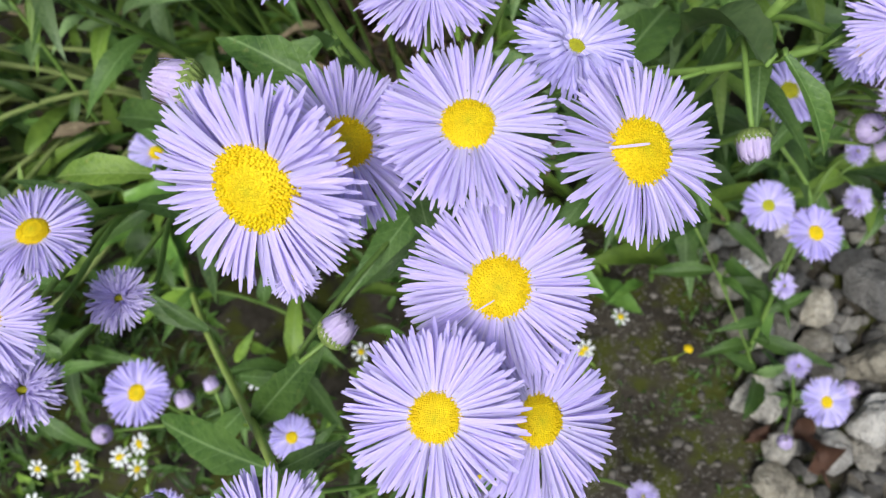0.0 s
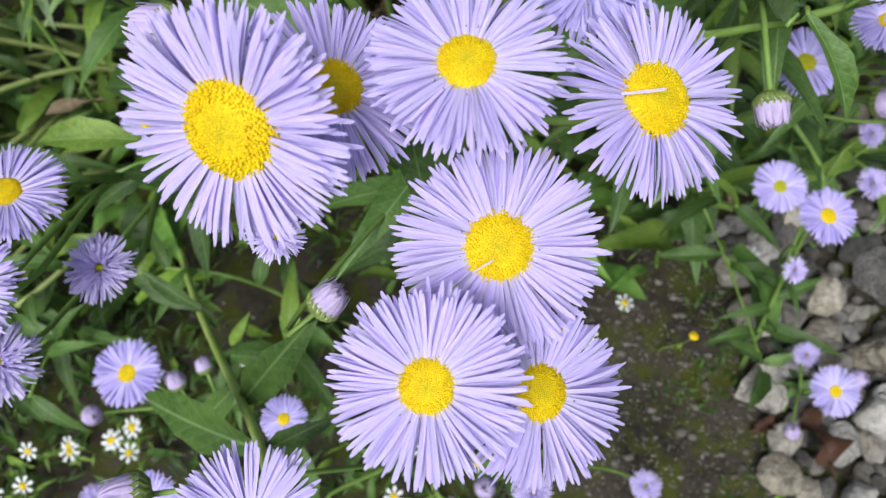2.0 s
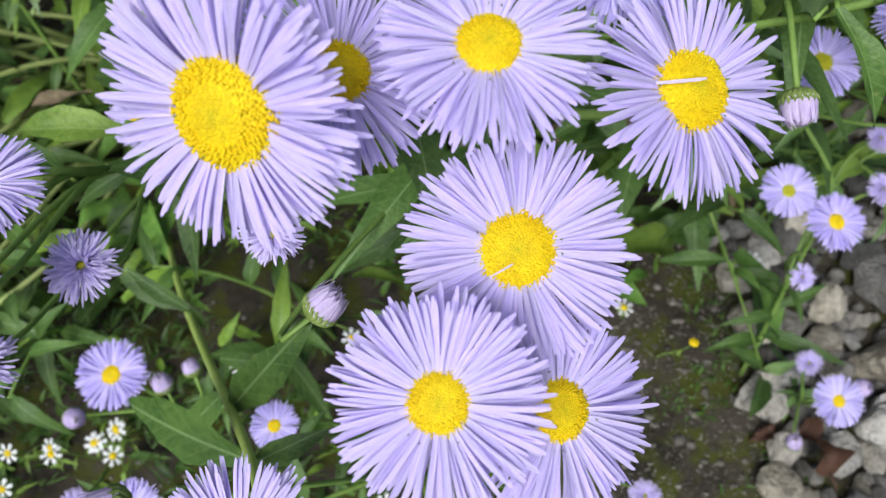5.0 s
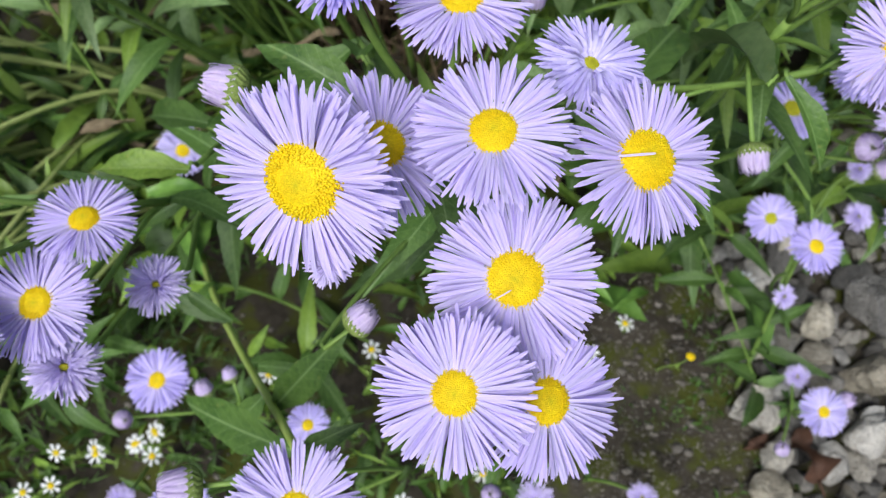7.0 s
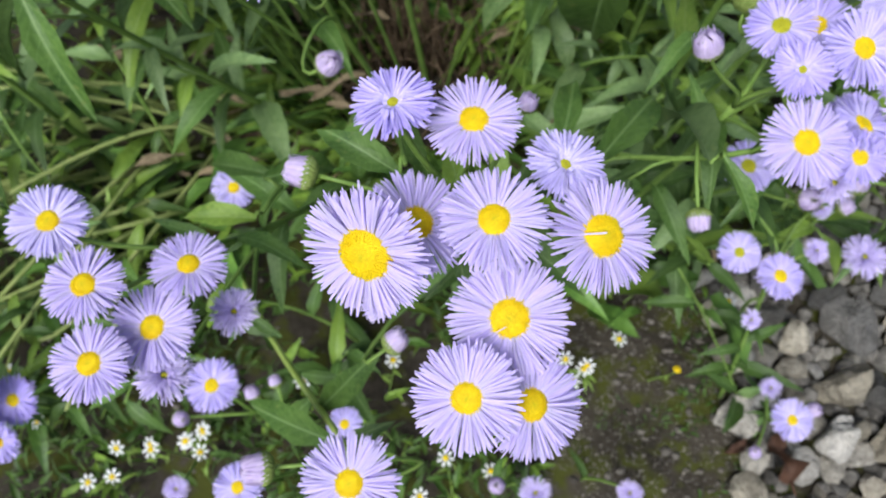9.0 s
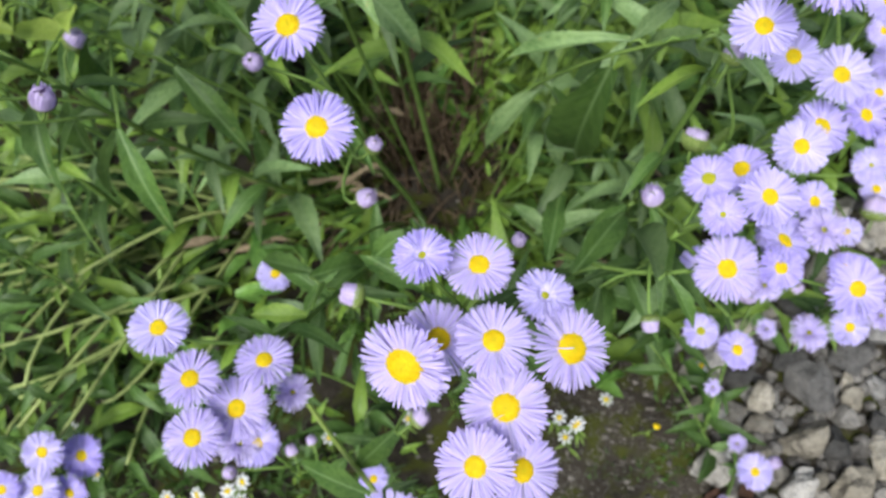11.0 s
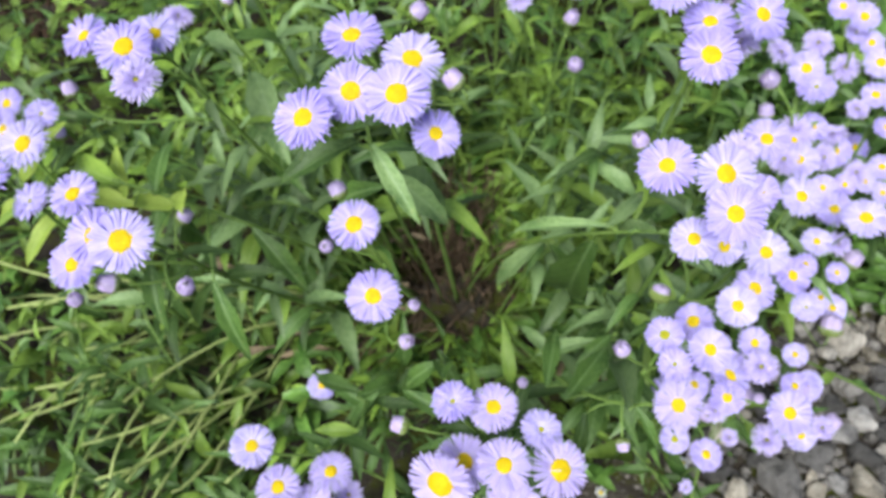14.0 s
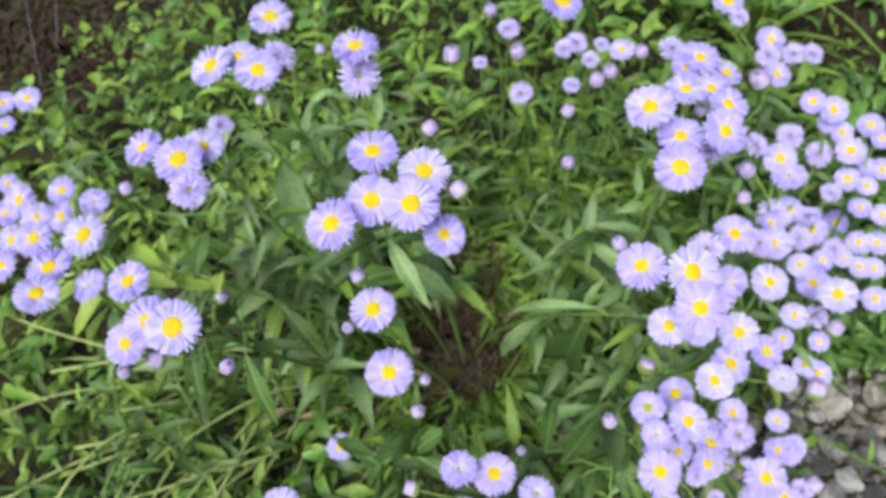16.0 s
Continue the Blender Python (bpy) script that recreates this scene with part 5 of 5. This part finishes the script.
for i in range(16000):
    x, y = r_.uniform(0.03, 0.29), r_.uniform(-0.02, 0.43)
    d = 0.0007 + 0.0022 * r_.random() ** 3
    heap.add([v * r_.uniform(0.6, 1.3) for v in ball[0]], ball[1], Matrix.Translation((x, y, lie(x, y) + d * 0.05)) @ Matrix.Diagonal((d * r_.uniform(0.7, 1.5), d, d * 0.8, 1)))
tagged(new("soil_crumbs", heap.mesh("soil_crumbs", PEBBLE)), "small pebbles and crumbs scattered on the soil", "pebbles", kind="stuff")


# ---- small white weed flowers ----
def white_petal():
    v = [(-0.05, 0, 0), (0.05, 0, 0), (-0.17, 0.6, 0.03), (0, 0.6, 0), (0.17, 0.6, 0.03), (-0.14, 0.95, 0), (-0.06, 0.86, -0.01), (0, 1.0, -0.02), (0.06, 0.86, -0.01), (0.14, 0.95, 0)]
    return mesh_of("white_petal", v, [(0, 1, 4, 3, 2), (2, 3, 6, 5), (3, 4, 9, 8), (3, 8, 7, 6)], WHITE)


WP, WD = white_petal(), disc_mesh(120, 26, YELLOW, 0.5)


def tiny(x, y, z=0.06, d=0.0145, petals=7):
    ob = tagged(new("white_weed_flower" if petals else "yellow_weed_flower"), "tiny white weed flower with a yellow centre" if petals else "tiny bright yellow weed flower head", "flower", "tiny weed flowers")
    ob.matrix_basis = Matrix.Translation((x, y, z))
    m = stand((0, 0, 0), (r_.gauss(0, 0.25), r_.gauss(-0.2, 0.25), 1), d / 2, r_.random() * 6)
    for k in range(petals):
        child("white_petal", WP, ob, m @ Matrix.Rotation(6.283 * k / petals, 4, "Z") @ Matrix.Translation((0, 0.3, 0)) @ Matrix.Diagonal((1.2, 0.80, 1, 1)))
    child("disc", WD, ob, m @ Matrix.Scale(0.36 if petals else 0.9, 4), "yellow disc")
    bx, by = x + r_.gauss(0, 0.012), y + r_.gauss(0, 0.012)
    root = Vector((bx - x, by - y, lie(bx, by) - z - 0.003))
    line = bezier(root, root * 0.6 + Vector((0, 0, 0.005)), Vector((0, 0, -0.03)), (0, 0, -0.0005), 6)
    child("stalk", mesh_of("stalk", *tube(line, 0.0007, 0.0005, 5), STEM), ob)
    for k in range(4):
        p = line[1 + k]
        a = r_.random() * 6.28
        child("leaf", r_.choice(FRESH_LEAVES), ob, aim(p, (math.cos(a), math.sin(a), 0.5), size=r_.uniform(0.008, 0.014) * (1 if petals else 0.5)))


tiny(0.127, 0.325)
tiny(0.098, 0.298)
tiny(-0.279, 0.198)
tiny(-0.251, 0.207)
tiny(-0.238, 0.218)
tiny(-0.235, 0.199)
tiny(-0.327, 0.167)
tiny(-0.307, 0.173)
tiny(-0.310, 0.197)
tiny(-0.388, 0.215)
tiny(-0.076, 0.292)
tiny(-0.022, 0.209)
tiny(-0.041, 0.176)
tiny(0.017, 0.201)
tiny(0.227, 0.368)
tiny(0.079, 0.303)
tiny(0.085, 0.283)
tiny(0.095, 0.295)
tiny(-0.429, 0.258)
tiny(-0.156, 0.267)
tiny(-0.470, 0.232)
tiny(-0.249, 0.208)
tiny(-0.236, 0.216)
tiny(-0.281, 0.202)
tiny(0.177, 0.300, 0.06, 0.008, 0)


# ---- odd things among the stones and at the back of the bed ----
def withered(x, y, z, size, turn):
    """A curled brown dead leaf."""
    ob = tagged(new("dead_leaf"), "curled reddish-brown dead leaf lying on the ground", "dead leaf", "dead leaves")
    v, f = leaf_shape(0.5, 0.5, 0.9, 0.9, r_, 8)
    v = [(a + 0.05 * noise.noise((a * 7, b * 7, 1)), b, c + 0.22 * noise.noise((a * 6, b * 6, 5))) for a, b, c in v]
    ob.matrix_basis = Matrix.Translation((x, y, z)) @ Matrix.Rotation(turn, 4, "Z") @ Matrix.Scale(size, 4)
    child("blade", mesh_of("blade", v, f, DEAD_LEAF), ob)
    child("leaf_stalk", mesh_of("leaf_stalk", *tube([(0, -0.25, -0.02), (0, -0.1, 0), (0, 0.03, 0.01)], 0.02, 0.03, 5), DEAD_LEAF), ob)


withered(0.276, 0.214, 0.030, 0.042, 0.3)
withered(0.250, 0.248, 0.012, 0.022, 1.9)
withered(-1.08, 1.36, 0.02, 0.07, 0.8)
DRY = material("dry_leaf", (0.12, 0.090, 0.050), (0.32, 0.25, 0.15), 20.0, 0.7, 0.3, 6.0, 0.25, 0.25)


def dry_leaf(x, y, z, size, turn):
    """A shrivelled tan leaf caught among the stems."""
    v, f = leaf_shape(0.16, 0.35, 0.7, 0.4, r_, 8)
    ob = tagged(new("dry_leaf", mesh_of("dry_leaf", v, f, DRY)), "shrivelled tan dry leaf caught among green stems", "dead leaf", "dry leaves")
    ob.matrix_basis = Matrix.Translation((x, y, z)) @ Matrix.Rotation(turn, 4, "Z") @ Matrix.Scale(size, 4)


for k in range(26):
    dry_leaf(r_.uniform(-0.46, -0.13), r_.uniform(0.46, 0.72), r_.uniform(0.04, 0.12), r_.uniform(0.03, 0.065), r_.choice((1.3, -1.7)) + r_.gauss(0, 0.5))
for k in range(12):
    dry_leaf(r_.uniform(0.0, 0.22), r_.uniform(0.45, 0.72), r_.uniform(0.03, 0.12), r_.uniform(0.03, 0.07), r_.random() * 6.283)
WIRE = material("grey_wire", (0.12, 0.12, 0.125), (0.22, 0.22, 0.23), 20.0, 0.5, 0.0)
for x0, y0, x1, y1 in ((-1.33, 1.66, -1.10, 1.27), (-1.24, 1.66, -1.03, 1.22)):
    pts = bezier((x0, y0, 0.004), (x0 * 0.7 + x1 * 0.3, y0 * 0.7 + y1 * 0.3, 0.012), (x0 * 0.3 + x1 * 0.7, y0 * 0.3 + y1 * 0.7, 0.012), (x1, y1, 0.004), 10)
    tagged(new("garden_wire", mesh_of("garden_wire", *tube(pts, 0.0011, 0.0011, 6), WIRE)), "thin grey wire lying over the dark soil", "wire", "garden wires")


def strap_plant(x, y, count, length):
    """A tuft of long upright strap leaves."""
    ob = tagged(new("strap_leaf_plant"), "tuft of long light green strap leaves", "plant", "strap-leaved plants")
    ob.matrix_basis = Matrix.Translation((x, y, lie(x, y) - 0.004))
    for k in range(count):
        a = 6.283 * k / count + r_.uniform(-0.3, 0.3)
        v, f = leaf_shape(r_.uniform(0.06, 0.085), r_.uniform(0.2, 0.7), 0.5, 0.02, r_, 10)
        child("leaf", mesh_of("leaf", v, f, FRESH), ob, aim((0.012 * math.cos(a), 0.012 * math.sin(a), 0), (math.cos(a), math.sin(a), r_.uniform(0.8, 2.2)), (0, 0, 1), 0, length * r_.uniform(0.7, 1.1)))


strap_plant(0.47, 1.42, 16, 0.34)
strap_plant(0.36, 1.50, 14, 0.32)
strap_plant(0.74, 1.22, 12, 0.30)


def fallen_petal(a, b):
    """A loose ray lying across a flower's disc."""
    a, b = Vector(a), Vector(b)
    ob = tagged(new("fallen_petal", PETALS[2]), "single loose pale lilac petal lying on a yellow disc", "petal", "loose petals")
    ob.matrix_basis = aim(a, b - a, (0, -0.4, 1), 0.3, (b - a).length)




# dark bark litter on the open soil at the back of the bed
MULCH = material("bark_litter", (0.009, 0.006, 0.0045), (0.070, 0.042, 0.024), 30.0, 0.85, 0.0, 5.0, 0.5, 0.15, 0.0, True)
heap, rm = Heap(), random.Random(77)
for i in range(5200):
    x, y = (rm.uniform(-1.7, -0.92), rm.uniform(1.12, 1.95)) if i % 2 else (rm.uniform(0.5, 1.15), rm.uniform(1.15, 1.95))
    ln, w, h = rm.uniform(0.010, 0.038), rm.uniform(0.005, 0.013), rm.uniform(0.0015, 0.004)
    v = [(sx * w / 2 * rm.uniform(0.6, 1.0), sy * ln / 2 * rm.uniform(0.75, 1.0), sz * h / 2) for sz in (-1, 1) for sx, sy in ((-1, -1), (1, -1), (1, 1), (-1, 1))]
    f = [(3, 2, 1, 0), (4, 5, 6, 7), (0, 1, 5, 4), (1, 2, 6, 5), (2, 3, 7, 6), (3, 0, 4, 7)]
    heap.add(v, f, Matrix.Translation((x, y, lie(x, y) + rm.uniform(0.001, 0.010))) @ Euler((rm.gauss(0, 0.3), rm.gauss(0, 0.3), rm.random() * 6.283)).to_matrix().to_4x4())
tagged(new("bark_litter", heap.mesh("bark_litter", MULCH, smooth=False)), "dark brown bark litter covering the soil behind the flowers", "bark litter", kind="stuff")


fallen_petal((0.0404, 0.2136, 0.4822), (0.0487, 0.2134, 0.4840))
fallen_petal((0.0128, 0.1815, 0.4686), (0.0170, 0.1838, 0.4695))
